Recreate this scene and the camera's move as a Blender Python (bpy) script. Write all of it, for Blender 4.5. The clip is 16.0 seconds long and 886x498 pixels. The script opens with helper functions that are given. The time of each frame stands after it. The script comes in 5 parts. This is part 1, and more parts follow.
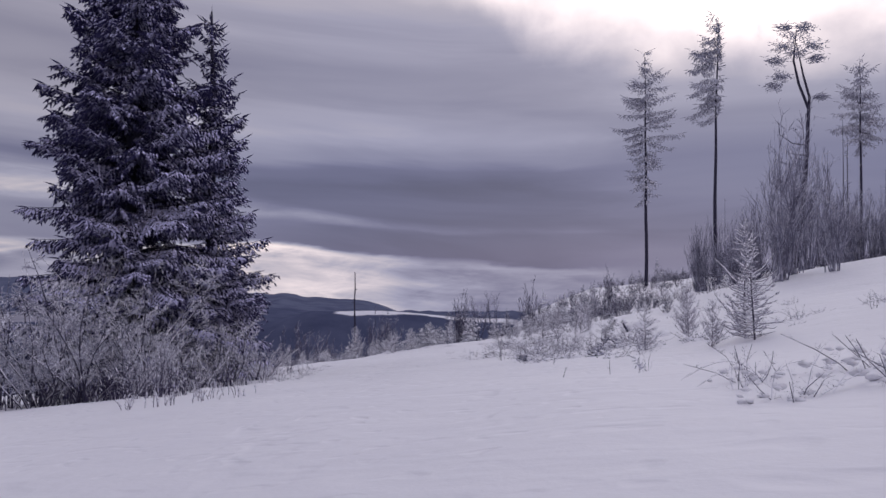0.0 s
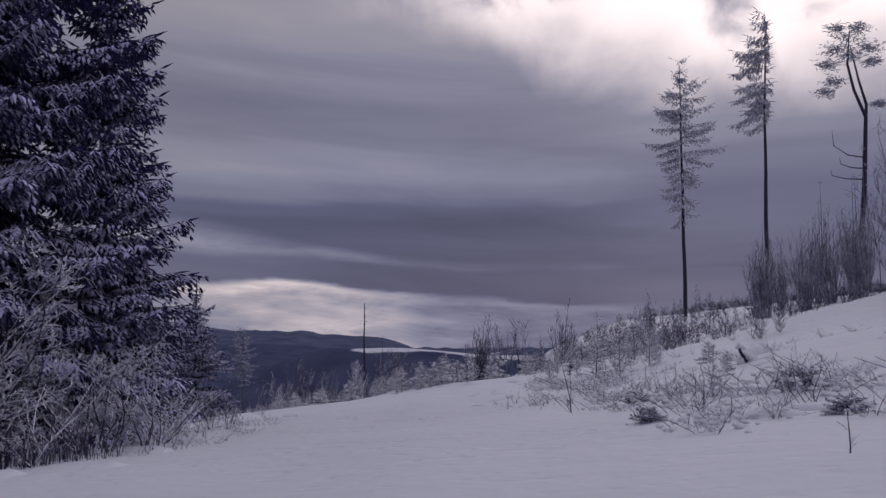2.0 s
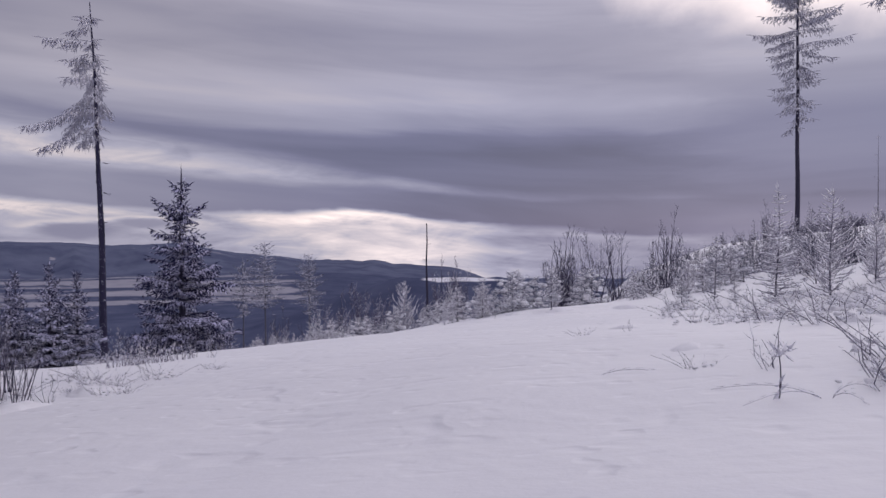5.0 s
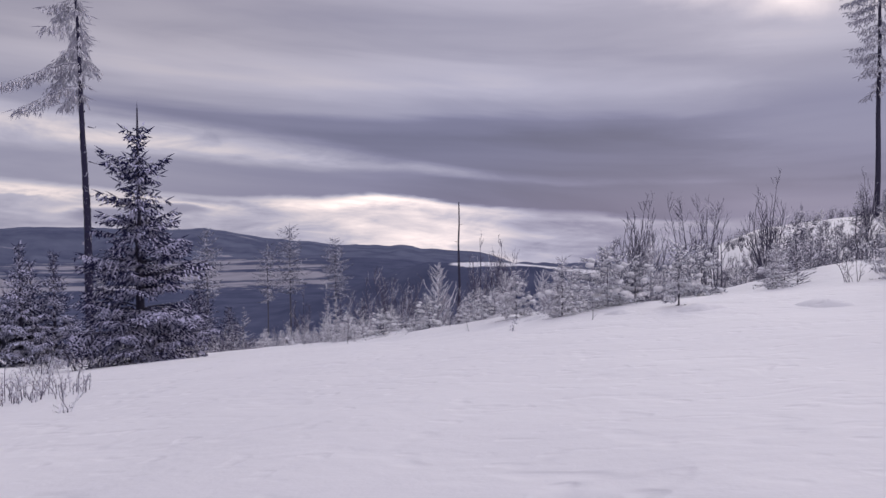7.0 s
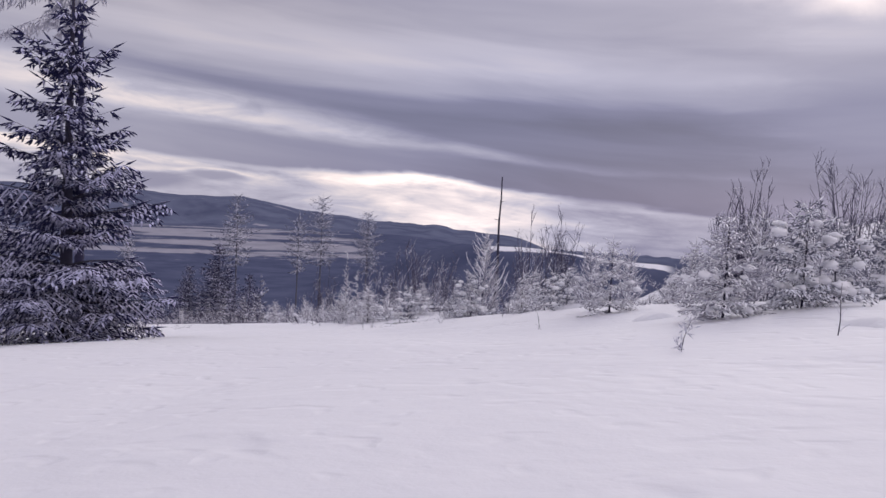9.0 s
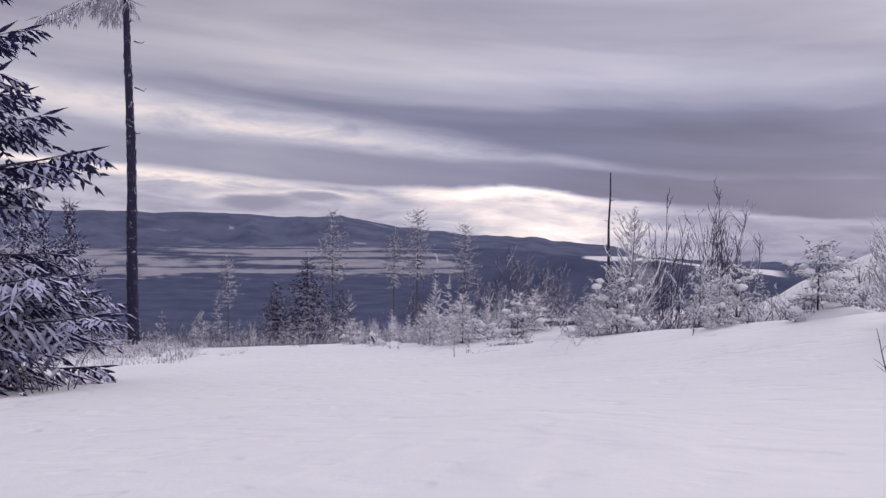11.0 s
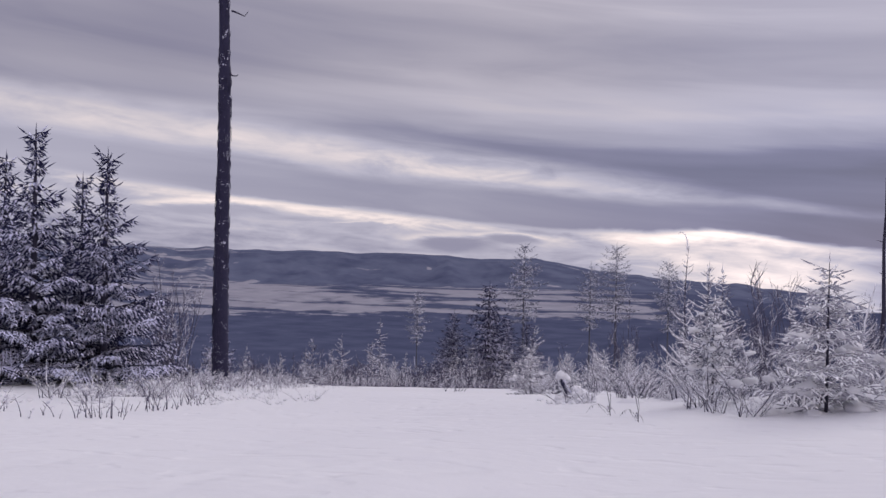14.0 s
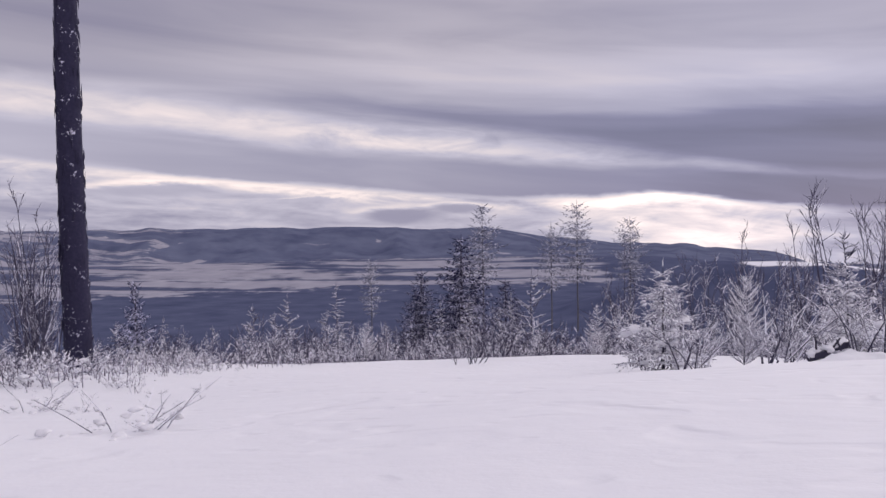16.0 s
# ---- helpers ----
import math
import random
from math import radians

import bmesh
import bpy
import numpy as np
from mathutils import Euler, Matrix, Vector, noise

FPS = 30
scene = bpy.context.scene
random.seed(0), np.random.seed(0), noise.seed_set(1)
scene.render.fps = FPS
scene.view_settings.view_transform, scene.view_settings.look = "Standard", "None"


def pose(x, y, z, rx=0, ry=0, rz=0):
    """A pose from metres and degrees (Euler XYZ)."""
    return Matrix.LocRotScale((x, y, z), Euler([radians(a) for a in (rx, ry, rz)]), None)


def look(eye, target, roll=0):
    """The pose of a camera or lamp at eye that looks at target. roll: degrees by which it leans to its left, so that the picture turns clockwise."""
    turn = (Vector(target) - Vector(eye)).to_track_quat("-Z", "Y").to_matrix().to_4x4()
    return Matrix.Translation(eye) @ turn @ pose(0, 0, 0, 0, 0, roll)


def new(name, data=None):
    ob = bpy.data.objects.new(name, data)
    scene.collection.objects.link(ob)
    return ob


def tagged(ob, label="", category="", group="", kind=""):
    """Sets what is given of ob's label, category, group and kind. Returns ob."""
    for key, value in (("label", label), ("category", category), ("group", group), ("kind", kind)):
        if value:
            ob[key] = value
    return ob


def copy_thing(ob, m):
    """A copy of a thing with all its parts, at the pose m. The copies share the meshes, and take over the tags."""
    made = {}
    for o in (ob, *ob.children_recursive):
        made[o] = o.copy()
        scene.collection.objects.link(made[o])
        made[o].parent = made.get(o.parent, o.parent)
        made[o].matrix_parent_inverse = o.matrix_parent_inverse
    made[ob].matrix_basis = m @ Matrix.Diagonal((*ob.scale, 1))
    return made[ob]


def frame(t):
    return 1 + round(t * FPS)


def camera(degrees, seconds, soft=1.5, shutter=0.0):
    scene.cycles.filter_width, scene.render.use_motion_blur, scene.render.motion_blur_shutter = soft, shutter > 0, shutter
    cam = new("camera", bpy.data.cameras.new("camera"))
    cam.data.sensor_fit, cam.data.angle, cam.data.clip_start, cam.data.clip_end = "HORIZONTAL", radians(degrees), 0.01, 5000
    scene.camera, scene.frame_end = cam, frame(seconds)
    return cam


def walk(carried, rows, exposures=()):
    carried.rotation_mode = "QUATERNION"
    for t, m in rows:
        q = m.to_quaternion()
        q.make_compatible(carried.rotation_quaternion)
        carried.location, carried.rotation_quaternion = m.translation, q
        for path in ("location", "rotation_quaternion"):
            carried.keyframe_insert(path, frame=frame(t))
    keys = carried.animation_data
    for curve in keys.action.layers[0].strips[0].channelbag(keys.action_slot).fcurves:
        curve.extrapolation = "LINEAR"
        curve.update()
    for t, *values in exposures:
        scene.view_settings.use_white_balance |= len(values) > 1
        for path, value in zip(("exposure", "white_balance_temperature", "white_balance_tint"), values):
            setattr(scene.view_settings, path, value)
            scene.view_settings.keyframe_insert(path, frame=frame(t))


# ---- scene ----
# ---------------------------------------------------------------- camera
ROWS = [
    (0.0, 0.000, -0.000, 0.400, 0.00, 0.88, 0.17),
    (0.5, -0.066, 2.265, 0.182, 0.58, 1.03, -1.25),
    (1.0, -0.087, 4.435, -0.004, 0.59, 3.60, -1.13),
    (1.5, -0.036, 6.441, -0.130, 0.44, 6.10, 0.04),
    (2.0, -0.041, 8.426, -0.417, 1.14, 3.42, 0.49),
    (2.5, -0.018, 10.324, -0.632, 1.61, -0.21, -1.04),
    (3.0, 0.078, 12.109, -0.787, -0.01, -0.87, -3.33),
    (3.5, 0.091, 13.717, -0.921, -0.41, 0.37, -3.17),
    (4.0, -0.020, 15.492, -1.100, 2.75, 0.79, -2.26),
    (4.5, -0.157, 16.830, -1.288, 5.67, -0.36, -1.22),
    (5.0, -0.276, 18.215, -1.486, 6.06, -1.37, 0.42),
    (7.5, -1.928, 26.835, -2.179, 8.55, -3.19, -0.00),
    (8.0, -2.226, 28.277, -2.373, 9.02, -4.55, -1.02),
    (8.5, -2.470, 29.716, -2.532, 9.38, -3.45, -3.21),
    (9.0, -2.783, 31.064, -2.709, 10.30, -3.73, -2.98),
    (9.5, -3.142, 32.435, -2.898, 11.87, -3.81, -1.85),
    (12.0, -5.336, 40.831, -4.178, 19.98, -2.61, -1.88),
    (12.5, -5.902, 42.643, -4.508, 21.28, -2.03, -2.84),
    (13.0, -6.643, 44.479, -4.792, 23.55, 0.40, -3.21),
    (13.5, -7.644, 46.291, -5.094, 27.36, 0.36, -2.24),
    (14.0, -8.637, 47.960, -5.429, 30.52, -0.26, -1.30),
    (14.5, -9.844, 49.683, -5.821, 31.47, -1.87, 0.11),
    (15.0, -11.055, 51.373, -6.199, 30.81, -4.26, -0.03),
    (15.5, -12.390, 53.230, -6.593, 28.70, -4.09, 0.99),
    (16.0, -13.873, 55.095, -6.927, 26.99, -2.25, 0.99),
]


def view(x, y, z, yaw, pitch, roll):
    return pose(x, y, z, 90 + pitch, 0, yaw) @ pose(0, 0, 0, 0, 0, -roll)


cam = camera(56.3, 16.0, 1.5)
EXPOSURES = ((0.0, -0.15, 6400, 10), (0.6, -0.18, 6400, 10), (1.0, -0.28, 6400, 10), (1.4, -0.70, 6200, 10), (2.05, -0.74, 6230, 11), (2.6, 0.05, 6530, 10), (3.2, 0.15, 6500, 10), (3.5, -0.1, 6500, 10), (4.0, -0.34, 6450, 10), (4.5, -0.25, 6450, 10), (5.0, 0.05, 6600, 9), (7.5, 0.23, 6745, 8.5), (8.5, 0.31, 6795, 7.5), (9.5, 0.37, 6845, 7.5), (12.5, 0.28, 6795, 7.5), (13.5, 0.14, 6745, 7.5), (14.0, 0.28, 6795, 7.5), (15.0, 0.38, 6895, 6.5), (16.0, 0.43, 6895, 8.5))
walk(cam, [(r[0], view(*r[1:])) for r in ROWS], EXPOSURES)

# ---------------------------------------------------------------- sky and sun
SUN_AZ, SUN_EL = -14.0, 24.0     # degrees to the left of +y, degrees up


def math_node(nt, op, a, b=None, c=None):
    n = nt.nodes.new("ShaderNodeMath")
    n.operation = op
    for i, v in enumerate((a, b, c)):
        if v is None:
            continue
        if isinstance(v, (int, float)):
            n.inputs[i].default_value = v
        else:
            nt.links.new(v, n.inputs[i])
    return n.outputs[0]


def ramp_node(nt, fac, stops, interp="EASE"):
    n = nt.nodes.new("ShaderNodeValToRGB")
    n.color_ramp.interpolation = interp
    el = n.color_ramp.elements
    while len(el) > 1:
        el.remove(el[-1])
    for i, (p, c) in enumerate(stops):
        e = el[0] if i == 0 else el.new(p)
        e.position = p
        e.color = (*c, 1) if len(c) == 3 else c
    nt.links.new(fac, n.inputs[0])
    return n.outputs[0]


def mix_node(nt, fac, a, b, blend="MIX"):
    n = nt.nodes.new("ShaderNodeMix")
    n.data_type, n.blend_type = "RGBA", blend
    for s, v in ((n.inputs[0], fac), (n.inputs[6], a), (n.inputs[7], b)):
        if isinstance(v, (int, float)):
            s.default_value = v
        elif isinstance(v, tuple):
            s.default_value = (*v, 1)
        else:
            nt.links.new(v, s)
    return n.outputs[2]


def noise_node(nt, vec, scale, detail=3.0, rough=0.5, dist=0.0):
    n = nt.nodes.new("ShaderNodeTexNoise")
    n.inputs["Scale"].default_value, n.inputs["Detail"].default_value = scale, detail
    n.inputs["Roughness"].default_value, n.inputs["Distortion"].default_value = rough, dist
    nt.links.new(vec, n.inputs["Vector"])
    return n.outputs[0]


def map_node(nt, v, a, b, c=0.0, d=1.0):
    n = nt.nodes.new("ShaderNodeMapRange")
    n.interpolation_type = "SMOOTHSTEP"
    nt.links.new(v, n.inputs[0])
    for i, x in enumerate((a, b, c, d)):
        n.inputs[i + 1].default_value = x
    return n.outputs[0]


def xyz_node(nt, x, y, z):
    n = nt.nodes.new("ShaderNodeCombineXYZ")
    for s, v in zip(n.inputs, (x, y, z)):
        if isinstance(v, (int, float)):
            s.default_value = v
        else:
            nt.links.new(v, s)
    return n.outputs[0]


def make_world():
    w = bpy.data.worlds.new("winter_sky")
    scene.world = w
    w.use_nodes = True
    nt = w.node_tree
    nt.nodes.clear()
    out = nt.nodes.new("ShaderNodeOutputWorld")
    bg = nt.nodes.new("ShaderNodeBackground")
    tc = nt.nodes.new("ShaderNodeTexCoord")
    sep = nt.nodes.new("ShaderNodeSeparateXYZ")
    nt.links.new(tc.outputs["Generated"], sep.inputs[0])
    x, y, z = sep.outputs
    el = math_node(nt, "DEGREES", math_node(nt, "ARCSINE", z))
    az = math_node(nt, "DEGREES", math_node(nt, "ARCTAN2", math_node(nt, "MULTIPLY", x, -1.0), y))
    # cloud streets that run together towards the right, low over the valley
    def mul(p, q):
        return math_node(nt, "MULTIPLY", p, q)

    def add(p, q):
        return math_node(nt, "ADD", p, q)

    def sub(p, q):
        return math_node(nt, "SUBTRACT", p, q)

    def lerp(k, p, q):
        """p where k is 0, q where k is 1."""
        return add(p, mul(k, sub(q, p)))

    def line(v, stations):
        """A value that runs through stations (v, value)."""
        lo, hi = stations[0][0], stations[-1][0]
        r = ramp_node(nt, map_node(nt, v, lo, hi), [((p - lo) / (hi - lo), (w / 2, w / 2, w / 2)) for p, w in stations], "EASE")
        r.node.inputs[0].links[0].from_node.interpolation_type = "LINEAR"
        return mul(r, 2.0)

    def near(d, up, down):
        """1 on the middle of a street, falling to 0 at its upper and lower edges."""
        return mul(map_node(nt, math_node(nt, "DIVIDE", d, up), 1.0, 0.0), map_node(nt, math_node(nt, "DIVIDE", d, down), -1.0, 0.0))
    left = math_node(nt, "MAXIMUM", az, 0.0)
    slant = sub(el, mul(left, 0.085))
    wide = sub(noise_node(nt, xyz_node(nt, mul(az, 0.040), mul(slant, 0.16), 1.3), 1.0, 2.0, 0.5, 0.2), 0.5)
    fine = sub(noise_node(nt, xyz_node(nt, mul(az, 0.085), mul(slant, 0.75), 7.7), 1.0, 5.0, 0.55, 0.5), 0.5)
    torn = noise_node(nt, xyz_node(nt, mul(az, 0.16), mul(slant, 0.55), 2.2), 1.0, 5.0, 0.6, 0.6)
    wisp = sub(noise_node(nt, xyz_node(nt, mul(az, 0.20), mul(el, 0.85), 3.1), 1.0, 5.0, 0.6, 0.5), 0.5)
    # the broad sheet: light and dark belts, paler and more even to the right
    belt = sub(add(el, add(mul(wide, 3.2), mul(fine, 1.6))), mul(left, 0.035))
    sheet = line(belt, ((0.0, 0.165), (3.2, 0.145), (4.6, 0.140), (6.0, 0.185), (7.2, 0.310), (8.6, 0.410), (9.8, 0.370), (11.2, 0.290), (13.0, 0.285), (15.0, 0.38), (18.0, 0.46), (32.0, 0.50)))
    even = line(add(el, mul(wide, 2.0)), ((-5.0, 0.30), (-2.0, 0.27), (0.5, 0.20), (3.0, 0.185), (6.0, 0.215), (9.0, 0.30), (12.0, 0.41), (18.0, 0.48), (40.0, 0.52)))
    level = lerp(map_node(nt, add(az, mul(wisp, 8.0)), -6.0, -17.0), sheet, even)
    level = lerp(map_node(nt, az, 26.0, 50.0, 0.0, 0.8), level, line(add(el, add(mul(wide, 2.4), mul(fine, 1.4))), ((0.0, 0.3), (5.0, 0.27), (7.5, 0.42), (8.4, 0.36), (9.6, 0.235), (12.0, 0.195), (18.0, 0.26), (32.0, 0.45))))
    # dark street over the valley, under the long bright one
    b_mid = add(add(1.45, mul(left, 0.02)), mul(mul(left, left), 0.0011))
    dark = map_node(nt, sub(el, add(b_mid, mul(wisp, 0.7))), 2.1, 0.7)
    level = lerp(mul(dark, map_node(nt, az, -14.0, -4.0)), level, line(az, ((-14.0, 0.17), (4.0, 0.15), (16.0, 0.225), (30.0, 0.265), (44.0, 0.31), (56.0, 0.37))))
    # the long bright street
    a_mid = add(add(2.15, mul(left, 0.100)), add(mul(wide, 0.9), mul(fine, 0.9)))
    k = near(sub(el, a_mid), line(az, ((-12.0, 0.4), (5.0, 0.7), (20.0, 1.9), (36.0, 2.5), (55.0, 2.5))), line(az, ((-12.0, 0.35), (5.0, 0.5), (20.0, 1.0), (36.0, 1.4), (55.0, 1.6))))
    k = mul(k, map_node(nt, torn, 0.25, 0.58, 0.55, 1.0))
    level = lerp(k, level, mul(line(az, ((-14.0, 0.16), (-8.0, 0.19), (2.0, 0.215), (10.0, 0.29), (18.0, 0.43), (28.0, 0.62), (44.0, 0.66), (56.0, 0.58))), add(1.0, mul(wisp, 0.6))))
    # the pale break under the dark street, brightest over the end of the range
    edge = sub(sub(b_mid, line(az, ((-20.0, 1.9), (-8.0, 1.75), (0.0, 1.25), (6.0, 0.95), (12.0, 0.35), (17.0, 0.80), (24.0, 1.15), (32.0, 1.2), (56.0, 1.6)))), add(mul(wisp, 0.9), mul(fine, 0.6)))
    under = sub(edge, el)
    rim = line(az, ((-26.0, 0.21), (-14.0, 0.24), (-6.0, 0.31), (0.0, 0.34), (5.0, 0.56), (9.0, 0.95), (13.0, 1.14), (17.0, 0.80), (22.0, 0.54), (27.0, 0.60), (36.0, 0.74), (44.0, 0.66), (56.0, 0.48)))
    haze = line(az, ((-26.0, 0.22), (-12.0, 0.25), (-4.0, 0.29), (2.0, 0.36), (5.0, 0.56), (8.0, 0.68), (14.0, 0.62), (18.0, 0.50), (23.0, 0.42), (28.0, 0.37), (40.0, 0.37), (56.0, 0.36)))
    low = lerp(map_node(nt, add(under, mul(fine, 0.8)), 0.3, 1.15), rim, haze)
    low = mul(low, add(1.0, add(mul(wisp, 1.3), mul(fine, 1.5))))
    level = lerp(mul(map_node(nt, under, -0.12, 0.38), map_node(nt, az, -22.0, -8.0)), level, low)
    # small dark clouds low over the range, bright along their upper rims
    for a0, e0, w, h, lv in ((30.4, 0.12, 3.1, 0.62, 0.25), (26.2, 0.52, 2.4, 0.36, 0.28), (36.6, 1.28, 1.8, 0.20, 0.42), (46.5, 2.05, 4.0, 0.55, 0.30)):
        du, dv = mul(sub(add(az, mul(fine, 5.0)), a0), 1.0 / w), mul(sub(add(el, add(mul(wisp, 1.0), mul(sub(torn, 0.5), 0.5))), e0), 1.0 / h)
        r = math_node(nt, "SQRT", add(mul(du, du), mul(dv, dv)))
        level = lerp(mul(map_node(nt, r, 1.55, 1.0, 0.0, 0.4), map_node(nt, dv, 0.0, 0.8)), level, 0.92)
        level = lerp(map_node(nt, r, 1.25, 0.5, 0.0, 0.9), level, lv)
    # streaks and soft patches
    streak = noise_node(nt, xyz_node(nt, mul(az, 0.045), mul(slant, 0.36), 4.4), 1.0, 4.0, 0.5, 0.6)
    level = mul(level, map_node(nt, streak, 0.28, 0.74, 0.88, 1.14))
    clouds = ramp_node(nt, mul(level, 1.0 / 1.3), [(v / 1.3, c) for v, c in ((0.0, (0.0, 0.0, 0.0)), (0.15, (0.146, 0.148, 0.220)), (0.20, (0.198, 0.198, 0.283)), (0.30, (0.301, 0.297, 0.375)), (0.40, (0.396, 0.388, 0.465)),
                                                                            (0.50, (0.515, 0.484, 0.520)), (0.60, (0.645, 0.580, 0.580)), (0.80, (0.90, 0.780, 0.725)), (1.05, (1.22, 1.03, 0.90)), (1.3, (1.46, 1.22, 1.04)))], "LINEAR")
    clouds = mix_node(nt, map_node(nt, az, 4.0, 28.0), clouds, mix_node(nt, 1.0, clouds, (1.025, 1.0, 0.945), "MULTIPLY"))
    # thin cloud lit from behind, high on the right
    puff = noise_node(nt, tc.outputs["Generated"], 6.0, 6.0, 0.52, 0.15)
    edge = math_node(nt, "SUBTRACT", el, math_node(nt, "MAXIMUM", add(mul(az, 0.33), 19.5), 14.5))
    glow = map_node(nt, add(edge, mul(math_node(nt, "SUBTRACT", puff, 0.5), 8.0)), -3.5, 3.0)
    glow = math_node(nt, "MULTIPLY", glow, map_node(nt, az, 16.0, -2.0))
    curl = noise_node(nt, tc.outputs["Generated"], 13.0, 5.0, 0.55, 0.5)
    lit = mix_node(nt, map_node(nt, add(mul(add(puff, curl), 0.5), mul(sub(el, 17.0), 0.02)), 0.50, 0.70), (1.95, 1.68, 1.50), (0.62, 0.575, 0.62))
    lit = mix_node(nt, map_node(nt, el, 26.0, 45.0), lit, (0.62, 0.61, 0.66))
    clouds = mix_node(nt, glow, clouds, lit)
    clouds = mix_node(nt, map_node(nt, el, 6.0, 12.0), clouds, mix_node(nt, 1.0, clouds, (1.045, 1.015, 0.955), "MULTIPLY"))
    sky = nt.nodes.new("ShaderNodeTexSky")
    sky.sky_type, sky.sun_disc = "NISHITA", False
    sky.sun_elevation, sky.sun_rotation = radians(SUN_EL), radians(-SUN_AZ)
    clouds = mix_node(nt, map_node(nt, el, 21.0, 38.0), clouds, mix_node(nt, 1.0, clouds, (0.965, 0.993, 1.055), "MULTIPLY"))
    open_sky = mix_node(nt, 1.0, sky.outputs[0], (0.08, 0.08, 0.08), "MULTIPLY")
    col = mix_node(nt, 1.0, mix_node(nt, 0.975, open_sky, clouds), (0.96, 0.975, 1.12), "MULTIPLY")
    nt.links.new(col, bg.inputs[0])
    bg.inputs[1].default_value = 1.0
    nt.links.new(bg.outputs[0], out.inputs[0])


make_world()
sun = new("sun", bpy.data.lights.new("sun", "SUN"))
sun.data.energy, sun.data.angle, sun.data.color = 0.6, radians(25), (1.0, 0.965, 0.955)
sun.matrix_world = look((0, 0, 0), (math.sin(radians(SUN_AZ)), -math.cos(radians(SUN_AZ)), -math.tan(radians(SUN_EL))))


# ---------------------------------------------------------------- materials
def material(name):
    m = bpy.data.materials.new(name)
    m.use_nodes = True
    nt = m.node_tree
    return m, nt, nt.nodes["Principled BSDF"]


def bump(nt, bsdf, height, dist, strength=1.0):
    b = nt.nodes.new("ShaderNodeBump")
    b.inputs["Strength"].default_value, b.inputs["Distance"].default_value = strength, dist
    nt.links.new(height, b.inputs["Height"])
    nt.links.new(b.outputs[0], bsdf.inputs["Normal"])


def coords(nt):
    g = nt.nodes.new("ShaderNodeNewGeometry")
    s = nt.nodes.new("ShaderNodeSeparateXYZ")
    nt.links.new(g.outputs["Normal"], s.inputs[0])
    return g.outputs["Position"], s.outputs[2]


def snow_material():
    m, nt, b = material("snow")
    p, _ = coords(nt)
    n1, n2, n3 = noise_node(nt, p, 0.35, 4), noise_node(nt, p, 4.0, 5, 0.6), noise_node(nt, p, 45.0, 3, 0.6)
    dent = map_node(nt, noise_node(nt, p, 1.7, 2, 0.5, 0.3), 0.56, 0.70, 0.0, -1.0)
    c = mix_node(nt, n1, (0.73, 0.73, 0.79), (0.82, 0.82, 0.865))
    c = mix_node(nt, map_node(nt, n2, 0.55, 0.8, 0.0, 0.35), c, (0.70, 0.70, 0.77))
    nt.links.new(c, b.inputs["Base Color"])
    b.inputs["Roughness"].default_value, b.inputs["Specular IOR Level"].default_value = 0.75, 0.15
    soft, print_ = noise_node(nt, p, 1.1, 3, 0.55, 0.4), noise_node(nt, p, 5.0, 1, 0.4)
    h = math_node(nt, "ADD", math_node(nt, "MULTIPLY", n2, 0.30), math_node(nt, "MULTIPLY", n3, 0.035))
    h = math_node(nt, "ADD", h, math_node(nt, "MULTIPLY", soft, 1.4))
    h = math_node(nt, "ADD", h, map_node(nt, print_, 0.60, 0.80, 0.0, -0.35))
    bump(nt, b, math_node(nt, "ADD", h, math_node(nt, "MULTIPLY", dent, 0.45)), 0.042, 0.7)
    return m


def frosted(name, base, base2, frost, low, high, grain=9.0, ragged=1.4):
    """Bark, needles or twigs with rime on what faces up, broken by noise."""
    m, nt, b = material(name)
    p, up = coords(nt)
    n1, n2 = noise_node(nt, p, grain, 4, 0.6), noise_node(nt, p, grain * 0.17, 2)
    c = mix_node(nt, n1, base, base2)
    k = math_node(nt, "ADD", up, math_node(nt, "ADD", math_node(nt, "MULTIPLY", math_node(nt, "SUBTRACT", n1, 0.5), ragged), math_node(nt, "MULTIPLY", math_node(nt, "SUBTRACT", n2, 0.5), 1.2)))
    c = mix_node(nt, map_node(nt, k, low, high), c, frost)
    nt.links.new(c, b.inputs["Base Color"])
    b.inputs["Roughness"].default_value, b.inputs["Specular IOR Level"].default_value = 0.85, 0.15
    bump(nt, b, n1, 0.01, 0.5)
    return m


